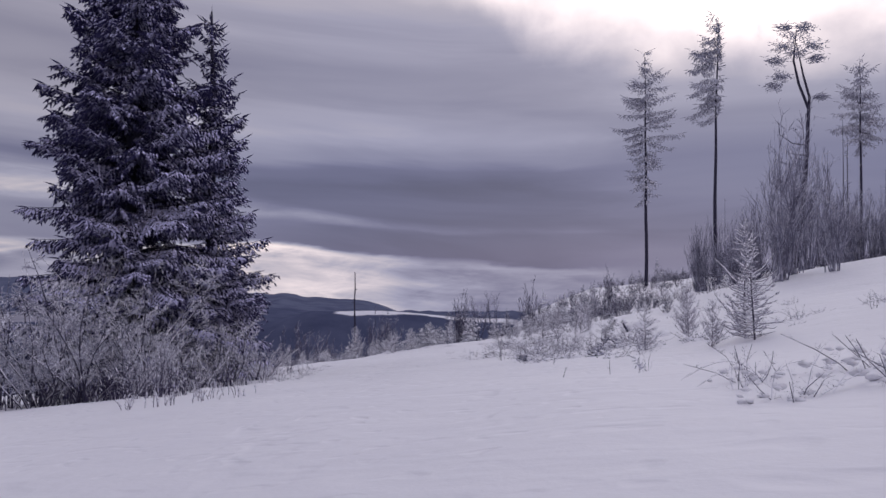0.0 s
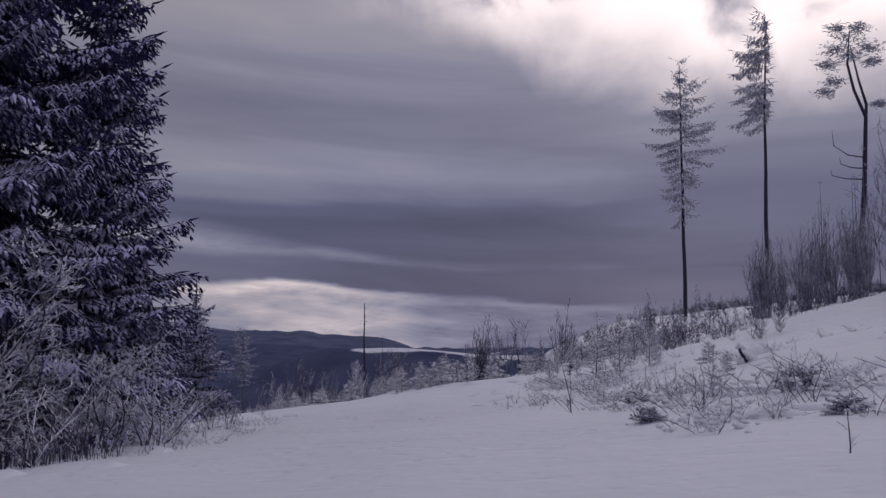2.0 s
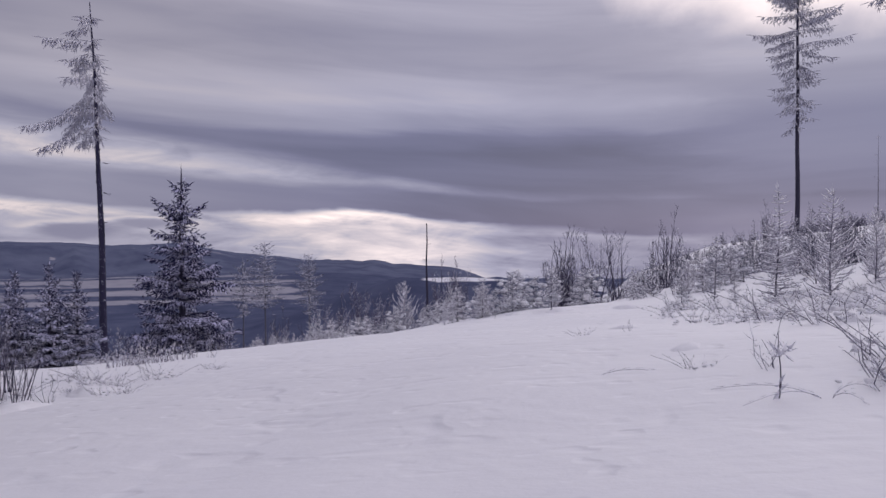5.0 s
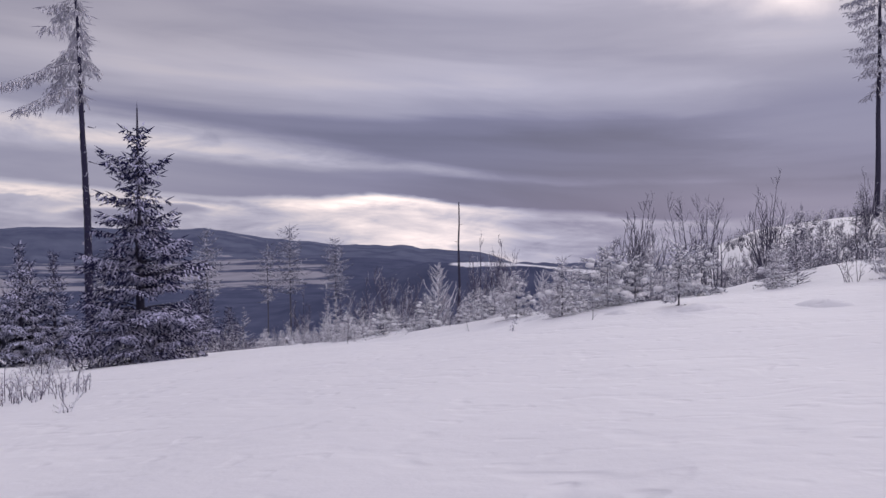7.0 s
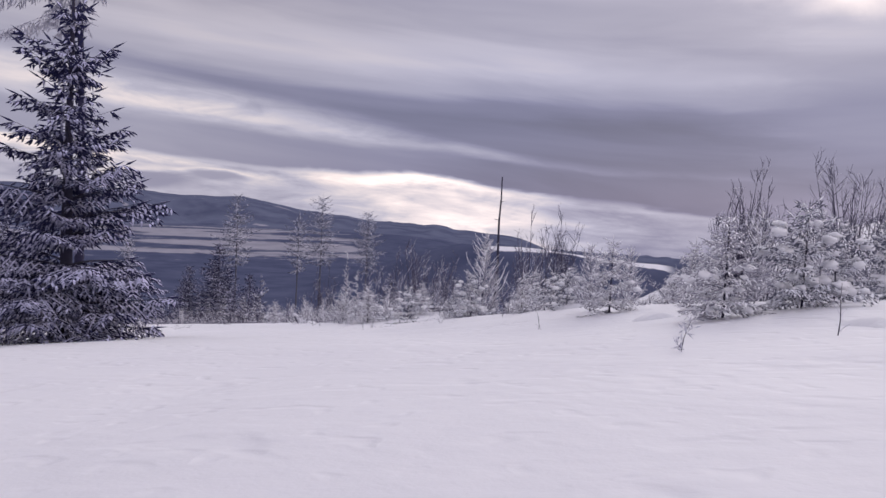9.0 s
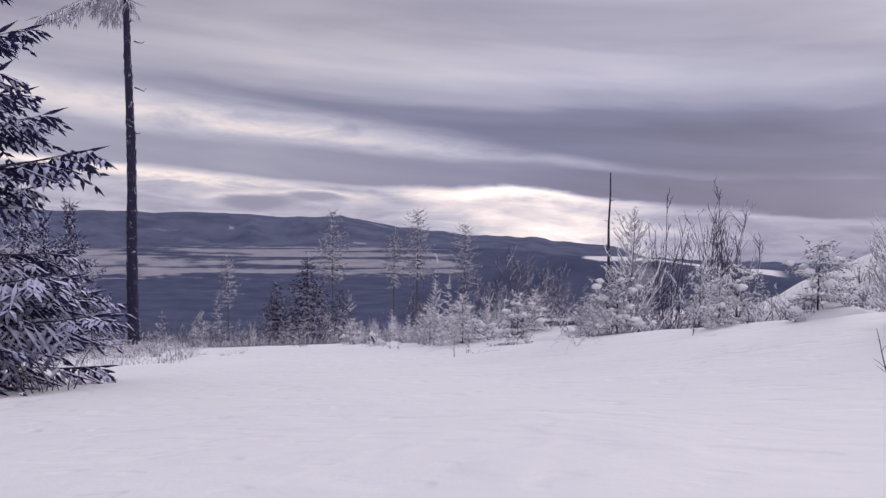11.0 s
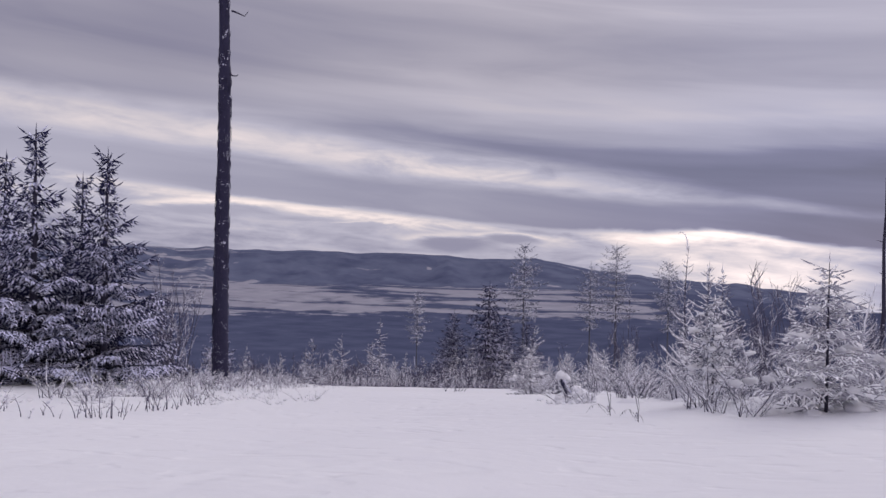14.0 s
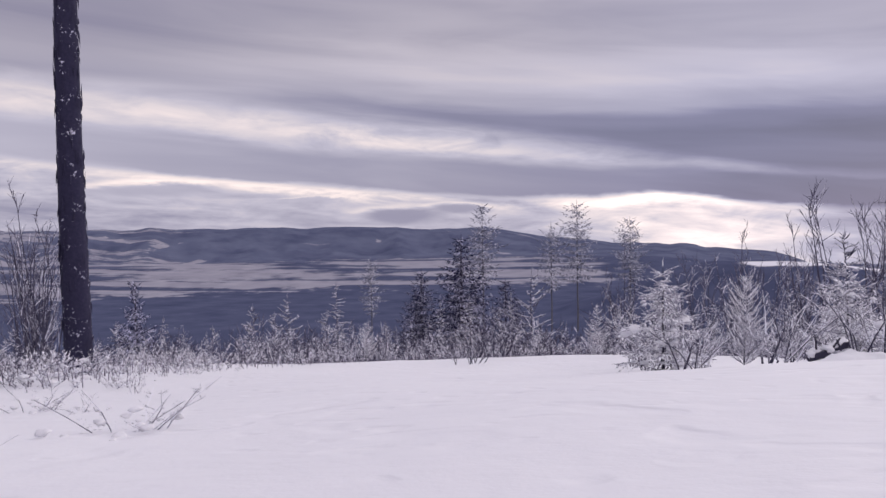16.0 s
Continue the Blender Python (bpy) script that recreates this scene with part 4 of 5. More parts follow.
stand(tall_clump, 14.6, 36.0, 0, 1.6)
copy_at(tall_clump, 15.9, 37.6, 130, 1.35)
copy_at(tall_clump, 16.8, 35.6, 230, 1.1)

# ---------------------------------------------------------------- the thicket under the great spruces
frost_bush = shrub("frosted_bush", "spreading bare bush white with hoar frost", 35, 18, 2.6, 1.7, 0.75, 10, 0.023, 0.9, mat=LIMB, fine_mat=RIME_DIM, sub=4, sway=0.12, flare=1.7, split=False)
stand(frost_bush, -7.0, 19.7, 0, 1.3)
copy_at(frost_bush, -8.9, 19.0, 80, 1.4)
copy_at(frost_bush, -5.7, 21.0, 200, 0.8)
copy_at(frost_bush, -7.9, 17.9, 140, 1.1)
copy_at(frost_bush, -6.6, 18.0, 260, 0.75)
copy_at(frost_bush, -9.6, 18.2, 20, 1.15)
copy_at(frost_bush, -5.9, 17.2, 310, 0.5)
copy_at(frost_bush, -7.6, 20.8, 50, 1.2)
copy_at(frost_bush, -8.6, 17.4, 190, 0.9)
grasses("dry_grass", "thicket of tall frosted dry stalks on the verge", 51, [(-8.4, 18.2, 1.1), (-7.2, 17.8, 1.1), (-6.2, 18.6, 1.0), (-9.8, 19.0, 1.3), (-5.4, 19.6, 0.8), (-6.4, 16.4, 0.7), (-5.2, 15.4, 0.5)], 1.1, 60, mat=STALK_DARK, full=0.9, share=0.15)
grasses("dry_grass", "thin dry stalks standing in the snow", 52, [(-4.2, 12.4, 0.7), (-3.6, 13.6, 0.6), (-4.6, 19.8, 0.8), (-4.9, 22.0, 0.8)], 0.5, 22)

# ---------------------------------------------------------------- rimed saplings along the verges
larches = [larch("larch_sapling", "young larch white with rime", 41, 2.0, 0.55, 0.30, 0.40, 6, 0.015, group="rimed saplings"),
           larch("larch_sapling", "broad young larch with upswept branches thick with rime", 42, 2.0, 0.50, 0.62, 0.62, 9, 0.0125, twig=0.5, taper=0.6, group="rimed saplings"),
           larch("larch_sapling", "slender young larch white with rime", 43, 2.0, 0.46, 0.10, 0.20, 6, 0.014, group="rimed saplings")]
far_larches = [larch("larch_sapling", "rimed young larch on the slope", 46, 2.0, 0.46, 0.30, 0.20, 8, 0.014, "saplings on the slope", 0.55, 0.5, coat_mat=LIMB, sprig_mat=RIME_DIM),
               larch("larch_sapling", "broad rimed young larch on the slope", 47, 2.0, 0.58, 0.40, 0.25, 8, 0.014, "saplings on the slope", 0.55, 0.5, coat_mat=LIMB, sprig_mat=RIME_DIM),
               larch("larch_sapling", "slender rimed young larch on the slope", 48, 2.0, 0.40, 0.10, 0.10, 8, 0.013, "saplings on the slope", 0.55, 0.5, coat_mat=LIMB, sprig_mat=RIME_DIM)]
stand(far_larches[0], -26.0, 92.0, 0, 0.9)
stand(far_larches[1], -31.0, 88.0, 0, 0.8)
stand(far_larches[2], -20.0, 95.0, 0, 1.0)
stand(larches[0], 4.43, 31.8, 0, 0.85)
stand(larches[1], -5.4, 51.4, 0, 1.08)
stand(larches[2], 4.0, 33.2, 0, 1.0)
SAPLINGS = ((4.5, 12.3, 1.7), (3.8, 11.7, 0.7), (4.3, 11.5, 1.5), (8.8, 60.1, 2.6), (10.0, 55.1, 2.3), (-5.5, 24.1, 1.2), (5.4, 32.6, 1.3), (5.9, 33.8, 1.2), (3.6, 34.6, 0.8), (-0.7, 52.7, 1.9), (1.6, 56.3, 2.4), (-2.8, 59.2, 1.9),
            (-1.6, 40.0, 0.9), (-0.65, 42.4, 1.2), (-0.5, 41.1, 1.2), (-2.5, 43.3, 1.4), (-2.8, 44.3, 1.1), (-1.1, 45.4, 1.4), (-4.1, 47.3, 0.9), (0.4, 43.6, 1.3), (1.4, 46.4, 1.6), (2.6, 42.0, 1.2), (-2.0, 48.8, 1.3), (4.2, 40.5, 1.2), (5.5, 43.0, 1.5), (3.4, 38.2, 0.9), (6.5, 40.0, 1.4), (7.6, 45.5, 1.7),
            (-4.2, 52.6, 1.5), (-6.3, 53.6, 1.2), (-10.8, 57.6, 1.55), (-9.3, 58.6, 1.0), (-11.2, 60.2, 2.0), (-13.3, 62.6, 1.0), (-10.2, 60.8, 1.2), (-8.6, 60.4, 1.3),
            (-14.4, 69.2, 1.2), (-17.3, 71.9, 1.3), (-20.9, 73.9, 1.1), (-18.9, 72.1, 1.1), (-22.7, 69.0, 0.8))
fir = conifer("young_fir", "young fir with layered branches white with rime and snow", 44, 1.5, 0.52, lambda u: (1 - u) ** 0.8 * (0.7 + 0.3 * min(1, 5 * u)) + 0.05, bare=0.05, whorl=0.125, per=6, rise=0.20, droop=0.30, spray=0.11, fat=0.015, step=0.085, twig=0.5,
              trunk=0.013, needles=RIMED, snow=0.45, jitter=0.3, gap=0.1, limb_mat=LIMB, category="sapling", group="rimed saplings")
stand(fir, -1.52, 39.35, 0, 0.72)
copy_at(fir, -9.3, 54.9, 200, 0.8)
for i, (x, y, h) in enumerate(SAPLINGS):
    if 38 < y < 54 and i % 3 != 1:
        copy_at(fir, x, y, i * 83, h / 1.85)
    else:
        copy_at(larches[i % 3], x, y, i * 83, h / 2.0)
arching = larch("larch_sapling", "tall thin larch with rime and a leader that bows over", 45, 2.8, 0.38, 0.3, 0.5, 4, 0.012)
tip = Geo()
k = np.linspace(0, 1, 8)
tip.tube(np.stack([-0.16 * k ** 2, 0.05 * k, 2.78 + 0.30 * np.sin(k * 1.9)], 1), 0.013 * (1.05 - 0.6 * k), 6)
part("bowed_leader", tip, WHITE_LIMB, arching, "leader thick with rime, bowed over", True)
stand(arching, -12.2, 62.2, 30, 0.95)


def on_brow(x, y):
    """The open snow that the track crosses before it drops away."""
    return y > 54 and math.hypot(x + 13.9, y - 55.1) < 15.5 and x < -12.0 + (y - 55.1) * 0.12


rng = random.Random(5)
for i in range(74):      # the young growth on the slope below the track
    y = rng.uniform(62, 125)
    mid = track(min(y, 70)) - max(0, y - 70) * 1.1
    x = mid + rng.uniform(-14, 40) if i % 3 else mid + rng.uniform(-45, 0)
    if y < 68 and abs(x - track(y)) < 6:
        continue
    if on_brow(x, y):
        continue
    low = 0.5 if math.hypot(x + 14, y - 56) < 19 else 1.0
    copy_at(far_larches[i % 3], x, y, rng.uniform(0, 360), rng.uniform(0.6, 1.6) * (low if low < 1 else 1.25))

bushes = [shrub("frosted_bush", "frosted bush on the slope below the track", 74, 9, 1.3, 0.8, 0.7, 7, 0.012, 0.35, mat=STEM, flare=1.0, split=False, sub=2, sway=0.1, group="frosted bushes", fine_mat=TWIG_DARK, lean_mesh=True),
          shrub("frosted_bush", "low frosted bush on the slope below the track", 75, 11, 1.0, 1.0, 0.5, 7, 0.010, 0.4, mat=STEM, flare=1.1, split=False, sub=2, sway=0.1, group="frosted bushes", fine_mat=TWIG_DARK, lean_mesh=True)]


def undergrowth(name, label, seed, places, height, tips=TWIG):
    """Many small tangled bushes as one growth; places: (x, y, size)."""
    rng = np.random.default_rng(seed)
    dark, white = Geo(), Geo()
    for x, y, size in places:
        foot = np.array([x, y, snow_top(x, y) - 0.05])
        for j in range(9):
            a, H = rng.uniform(0, 6.3), height * size * rng.uniform(0.4, 1.0)
            out = np.array([math.cos(a), math.sin(a), 0]) * H * rng.uniform(0.15, 0.75)
            s = np.linspace(0, 1, 4)[:, None]
            pts = foot + out * s ** 0.8 + np.array([0, 0, H]) * s ** 1.1 + rng.normal(0, 0.03, (4, 3)) * H * s
            dark.tube(pts, [0.012 * size, 0.009 * size, 0.007, 0.003], 3)
            m = 6
            q = rng.uniform(0.3, 1.0, m)
            p = np.stack([np.interp(q, s[:, 0], pts[:, c]) for c in range(3)], 1)
            way = rng.normal(0, 0.7, (m, 3)) + [0, 0, 0.7]
            dark.spindles(p, way, H * rng.uniform(0.15, 0.4, m), np.full(m, 0.010))
            n = 5
            white.spindles(p[:n], way[:n] + rng.normal(0, 0.3, (n, 3)), H * rng.uniform(0.12, 0.34, n), np.full(n, 0.014))
    ob = tagged(new(name, dark.mesh(name, STEM)), label, "undergrowth", kind="stuff")
    part("frosted_tips", white, tips, ob, "rime on the twig tips", kind="stuff")


rng = random.Random(44)
spots = []
for i in range(760):
    a, d = radians(rng.uniform(-24, 66)), 17.0 + 55 * rng.random() ** 1.3
    spots.append((-13.9 - d * math.sin(a), 55.1 + d * math.cos(a), rng.uniform(0.5, 1.2) * min(2.9, 0.65 + (d - 17) / 13)))
undergrowth("undergrowth", "dark tangled undergrowth with frosted tips on the slope below the track", 90, spots, 1.0)
for i in range(50):       # frosted scrub along the top of the bank
    x = rng.uniform(7, 26)
    copy_at(bushes[i % 2], x, 34 + x * 0.9 + rng.uniform(-3, 6), rng.uniform(0, 360), rng.uniform(0.5, 1.2))
stand(bushes[0], -16.0, 66.5, 0)
stand(bushes[1], -20.0, 68.0, 0)
rng = random.Random(71)
spots = []
for i in range(430):
    x, y = rng.uniform(9, 62), rng.uniform(62, 128)
    spots.append((x, y, rng.uniform(0.7, 1.7) * (0.7 + (y - 60) / 110)))
undergrowth("undergrowth", "frosted scrub over the snowy rise beside the track", 91, spots, 0.8, BRUSHWOOD)
spots = [(rng.uniform(1.5, 15), rng.uniform(53, 92), rng.uniform(0.6, 1.5)) for i in range(170)]
undergrowth("undergrowth", "rimed scrub on the shoulder of the snowy bank", 92, spots, 1.0, RIMED)
for i in range(38):
    x = rng.uniform(2, 40)
    copy_at(far_larches[i % 3], x, rng.uniform(58, 118), rng.uniform(0, 360), rng.uniform(0.6, 1.5), label="rimed young larch on the snowy rise")
rng = random.Random(15)
for i in range(120):
    y = 60 + 65 * rng.random() ** 1.6
    x = track(min(y, 70)) - max(0, y - 70) * 0.9 + rng.uniform(-20, 34)
    if abs(x - track(y)) < 5.5 and y < 70 and x < track(y) + 3.5 + (70 - y) * 0.2:
        continue
    if not on_brow(x, y):
        copy_at(bushes[i % 2], x, y, rng.uniform(0, 360), rng.uniform(0.6, 1.4))

rng = random.Random(33)
for i in range(110):      # the dense belt of young growth behind the brow of the track
    a, d = radians(rng.uniform(-14, 62)), 15.5 + 24 * rng.random() ** 1.4
    x, y = -13.9 - d * math.sin(a), 55.1 + d * math.cos(a)
    if abs(x - track(min(y, 70))) < 4 and y < 68:
        continue
    copy_at(bushes[i % 2] if i % 3 else far_larches[i % 9 // 3], x, y, rng.uniform(0, 360), rng.uniform(0.32, 0.62) * (0.75 + 0.03 * (d - 15)))

rng = random.Random(59)
for i in range(44):       # frosted growth on the shoulder of the bank
    x, y = rng.uniform(2.8, 10.5), rng.uniform(35, 52)
    copy_at(far_larches[i % 3] if i % 2 else bushes[i // 2 % 2], x, y, rng.uniform(0, 360), rng.uniform(0.35, 0.8))
rng = random.Random(57)
for i in range(34):       # the taller rimed growth beside the brow
    a, d = radians(rng.uniform(-9, 13)), rng.uniform(15.5, 27)
    copy_at(far_larches[i % 3] if i % 2 else bushes[i // 2 % 2], -13.9 - d * math.sin(a), 55.1 + d * math.cos(a), rng.uniform(0, 360), rng.uniform(0.6, 1.05) * (1.0 if i % 2 else 0.7))

rng = random.Random(58)
for i in range(55):       # rimed saplings over the undergrowth
    a, d = radians(rng.uniform(4, 62)), 20 + 38 * rng.random() ** 1.3
    copy_at(far_larches[i % 3], -13.9 - d * math.sin(a), 55.1 + d * math.cos(a), rng.uniform(0, 360), rng.uniform(0.55, 1.15) * (0.85 + 0.025 * (d - 20)))

rng = random.Random(21)
for i in range(70):       # frosted growth to the right of the track, where it swings away
    y = rng.uniform(50, 78)
    x = rng.uniform(track(min(y, 70)) + 7.5 + max(0, 60 - y) * 0.25, 13)
    if on_brow(x, y):
        continue
    k, low = i % 5, 0.45 if math.hypot(x + 14, y - 56) < 17 else 1.0
    if k < 3:
        copy_at(far_larches[k], x, y, rng.uniform(0, 360), rng.uniform(0.5, 1.15) * low)
    else:
        copy_at(bushes[k - 3], x, y, rng.uniform(0, 360), rng.uniform(0.6, 1.2) * low)
for i in range(7):
    y = rng.uniform(85, 135)
    copy_at(far_larches[i % 3], -0.62 * (y - 30) + rng.uniform(-16, 34), y, rng.uniform(0, 360), rng.uniform(1.4, 2.6))

# small pines under pillows of snow
pines = [puffy("snowy_pine", "small pine bowed under pillows of snow", 61, 1.6, 0.7), puffy("snowy_pine", "small pine thickly plastered with snow", 62, 1.6, 0.55)]
stand(pines[0], -5.5, 50.1, 0, 0.66)
stand(pines[1], -0.5, 51.4, 0, 0.9)
for i, (x, y, h) in enumerate(((-0.75, 39.6, 1.05), (0.2, 37.9, 0.95), (-0.2, 40.6, 0.9), (-1.3, 41.9, 0.8), (1.6, 44.4, 1.2), (-4.3, 50.7, 1.1), (-3.7, 51.9, 1.3), (-6.2, 51.2, 0.6), (-7.7, 53.2, 1.1), (-10.3, 55.6, 0.95), (-12.7, 58.4, 0.4), (-13.9, 63.4, 0.5), (-3.2, 46.2, 0.8), (2.9, 36.2, 0.7), (4.8, 41.8, 1.0), (3.2, 44.5, 0.9), (6.8, 47.2, 1.1), (4.4, 22.4, 0.45), (5.6, 27.5, 0.5))):
    copy_at(pines[i % 2], x, y, i * 71, h / 1.6)

small_spruce = conifer("small_spruce", "small bushy spruce weighed down by snow", 63, 0.34, 0.42, lambda u: 1 - 0.75 * u, bare=0.05, whorl=0.05, per=7, rise=0.3, droop=0.35, spray=0.055, fat=0.006, step=0.035, twig=0.4, trunk=0.03,
                       needles=NEEDLE_MID, snow=0.45, jitter=0.25)
stand(small_spruce, 1.5, 15.3, 0, 0.42)
copy_at(small_spruce, 2.6, 14.2, 90, 0.45)
copy_at(small_spruce, 3.4, 16.9, 200, 0.7)
copy_at(small_spruce, 2.2, 19.2, 30, 0.5)
copy_at(larches[0], 3.4, 14.0, 140, 0.42)
copy_at(larches[1], 4.6, 15.6, 250, 0.5)
copy_at(larches[0], 2.9, 18.2, 20, 0.33)
copy_at(larches[2], 5.6, 19.0, 300, 0.6)

# low brush on the bank and along the track
brush = [shrub("low_brush", "low dead brush with frost and snow on its twigs", 71, 9, 0.38, 0.50, 0.6, 13, 0.0034, 0.9, mat=BRUSHWOOD, fine_mat=BRUSHWOOD, sub=2, flare=1.3, split=False, lean_mesh=True, sway=0.24, group="low brush", pads=18),
         shrub("low_brush", "thin dry weeds poking out of the snow", 72, 6, 0.42, 0.20, 0.9, 7, 0.004, 0.3, mat=BRUSHWOOD, fine_mat=BRUSHWOOD, sub=2, flare=0.9, split=False, lean_mesh=True, sway=0.12, group="low brush"),
         shrub("low_brush", "tangle of arching frosted twigs", 73, 9, 0.34, 0.55, 0.5, 14, 0.0032, 0.9, mat=BRUSHWOOD, fine_mat=BRUSHWOOD, sub=2, flare=1.3, split=False, lean_mesh=True, sway=0.28, group="low brush", pads=22)]
stand(brush[0], 1.75, 4.6, 0, 0.7)
stand(brush[1], 1.9, 7.8, 0, 0.5)
stand(brush[2], 2.3, 4.4, 0, 0.9)
BRUSH = ((1.6, 13.8, 0.37), (2.9, 15.4, 0.47), (3.6, 14.6, 0.45), (2.0, 15.0, 0.3), (2.4, 14.7, 0.4), (2.6, 13.7, 0.38), (2.5, 12.3, 0.33), (2.9, 12.3, 0.4), (1.9, 14.6, 0.3), (2.2, 14.5, 0.3), (1.9, 20.3, 0.34),
         (1.7, 18.6, 0.33), (1.8, 17.7, 0.31), (1.6, 16.2, 0.3), (1.2, 21.6, 0.35), (1.7, 21.7, 0.2), (1.2, 21.8, 0.31), (0.6, 22.7, 0.16), (0.2, 26.2, 0.16), (0.7, 26.6, 0.18))
for i, (x, y, h) in enumerate(BRUSH):
    copy_at(brush[i % 3], x, y, i * 97, h / 0.42)
BRUSH = ((-12.2, 56.9, 0.36), (-11.6, 56.0, 0.38), (-9.1, 55.3, 0.5), (-11.9, 56.2, 0.35), (-5.5, 31.3, 0.5), (-9.2, 56.1, 1.2))
for i, (x, y, h) in enumerate(BRUSH):
    copy_at(brush[i % 3], x, y, i * 97, h / 0.42)
BRUSH = ((2.0, 16.0, 0.42), (1.5, 22.3, 0.36), (0.9, 22.4, 0.3), (2.1, 21.9, 0.43), (1.6, 14.4, 0.33), (1.5, 4.2, 0.28), (1.5, 3.6, 0.3), (2.0, 3.7, 0.34), (2.3, 16.6, 0.5), (2.7, 17.4, 0.55), (2.2, 18.8, 0.5), (2.8, 19.6, 0.5),
         (3.2, 16.2, 0.6), (2.1, 20.6, 0.45), (2.6, 21.2, 0.5))
for i, (x, y, h) in enumerate(BRUSH):
    copy_at(brush[(i + 2) % 3], x, y, i * 71, h / 0.42)
BRUSH = ((-4.9, 24.2, 0.35), (-5.1, 25.4, 0.4), (-4.2, 24.6, 0.3), (-4.1, 25.3, 0.22), (-4.6, 26.0, 0.35), (-5.4, 24.6, 0.45), (-19.1, 58.9, 0.3), (-20.4, 60.9, 0.35), (-19.8, 60.5, 0.3), (-21.4, 60.7, 0.5), (-21.8, 63.2, 0.35),
         (-21.4, 62.4, 0.4), (-22.6, 62.0, 0.6), (-23.0, 63.4, 0.5), (-23.4, 64.6, 0.45), (-24.2, 66.0, 0.5), (-22.4, 60.2, 0.6), (-20.4, 59.4, 0.4), (-24.0, 62.6, 0.6), (-22.2, 64.2, 0.4), (-25.6, 66.6, 0.6), (-18.4, 58.8, 0.18))
for i, (x, y, h) in enumerate(BRUSH):
    copy_at(brush[(i * 2) % 3], x, y, i * 53, h / 0.42, label="low frosted brush and weeds on the verge")
rng = random.Random(61)
for i in range(34):
    copy_at(brush[i % 3], rng.uniform(-6.6, -3.5), rng.uniform(19.5, 27.5), rng.uniform(0, 360), rng.uniform(0.35, 0.85), label="low frosted brush and weeds on the verge")
rng = random.Random(62)
for i in range(56):       # the tangle along the foot of the bank
    y = rng.uniform(15, 34)
    copy_at(brush[(0, 2, 2)[i % 3]], rng.uniform(2.2, 4.6) - 0.03 * (y - 15), y, rng.uniform(0, 360), rng.uniform(0.6, 1.15))
rng = random.Random(6)
for i in range(78):
    y = rng.uniform(12, 34)
    x = 2.6 + 6.2 * rng.random() ** 1.3
    copy_at(brush[i % 3], x, y, rng.uniform(0, 360), rng.uniform(0.3, 0.8))

# brush and grass on the left verge
verge = [(-7.6, 33.5, 0.9), (-14.9, 46.0, 1.2), (-17.5, 52.0, 1.6), (-20.5, 57.5, 1.2), (-22.2, 60.6, 1.4), (-23.6, 63.0, 1.5), (-25.0, 65.0, 1.6), (-27.0, 66.5, 2.0), (-30.5, 70.5, 2.2), (-34.0, 75.0, 2.5)]
grasses("dry_grass", "band of frosted grass and weeds along the verge", 53, verge, 0.5, 120)
brow = [(-13.9 - d * math.sin(radians(a)), 55.1 + d * math.cos(radians(a)), 1.1) for a, d in ((2, 16.5), (7, 17), (12, 17.5), (17, 17.5), (22, 17.5), (27, 17), (32, 16.5), (37, 16), (42, 15.5), (4, 19), (10, 19.5), (16, 19.5), (24, 19), (30, 18.5), (36, 18), (46, 16.5))]
grasses("dry_grass", "frosted dry grass and weeds where the track drops away", 54, brow, 0.55, 70)
for i, (x, y, h) in enumerate(((-13.4, 43.0, 0.4), (-12.9, 44.8, 0.5), (-14.6, 44.0, 0.5), (-16.6, 47.5, 0.5), (-18.6, 51.0, 0.6), (-15.8, 49.2, 0.4), (-18.0, 54.9, 0.35), (-17.7, 55.9, 0.3), (-16.9, 55.9, 0.22), (-17.2, 56.5, 0.3), (-18.4, 56.4, 0.45), (-16.3, 56.5, 0.2), (-16.5, 57.4, 0.3), (-17.3, 54.6, 0.25), (-18.9, 55.6, 0.5), (-18.8, 54.2, 0.4), (-20.2, 55.0, 0.6), (-19.6, 56.6, 0.5), (-20.8, 57.6, 0.6))):
    copy_at(brush[i % 3], x, y, i * 55, h / 0.42, label="low frosted brush and weeds on the verge")
for i, (x, y, h) in enumerate(((-5.1, 25.2, 0.9), (-4.6, 24.8, 0.8), (-5.6, 26.1, 0.8))):
    copy_at(clump2, x, y, i * 120, h / 4.0, label="few thin dark stems on the verge")


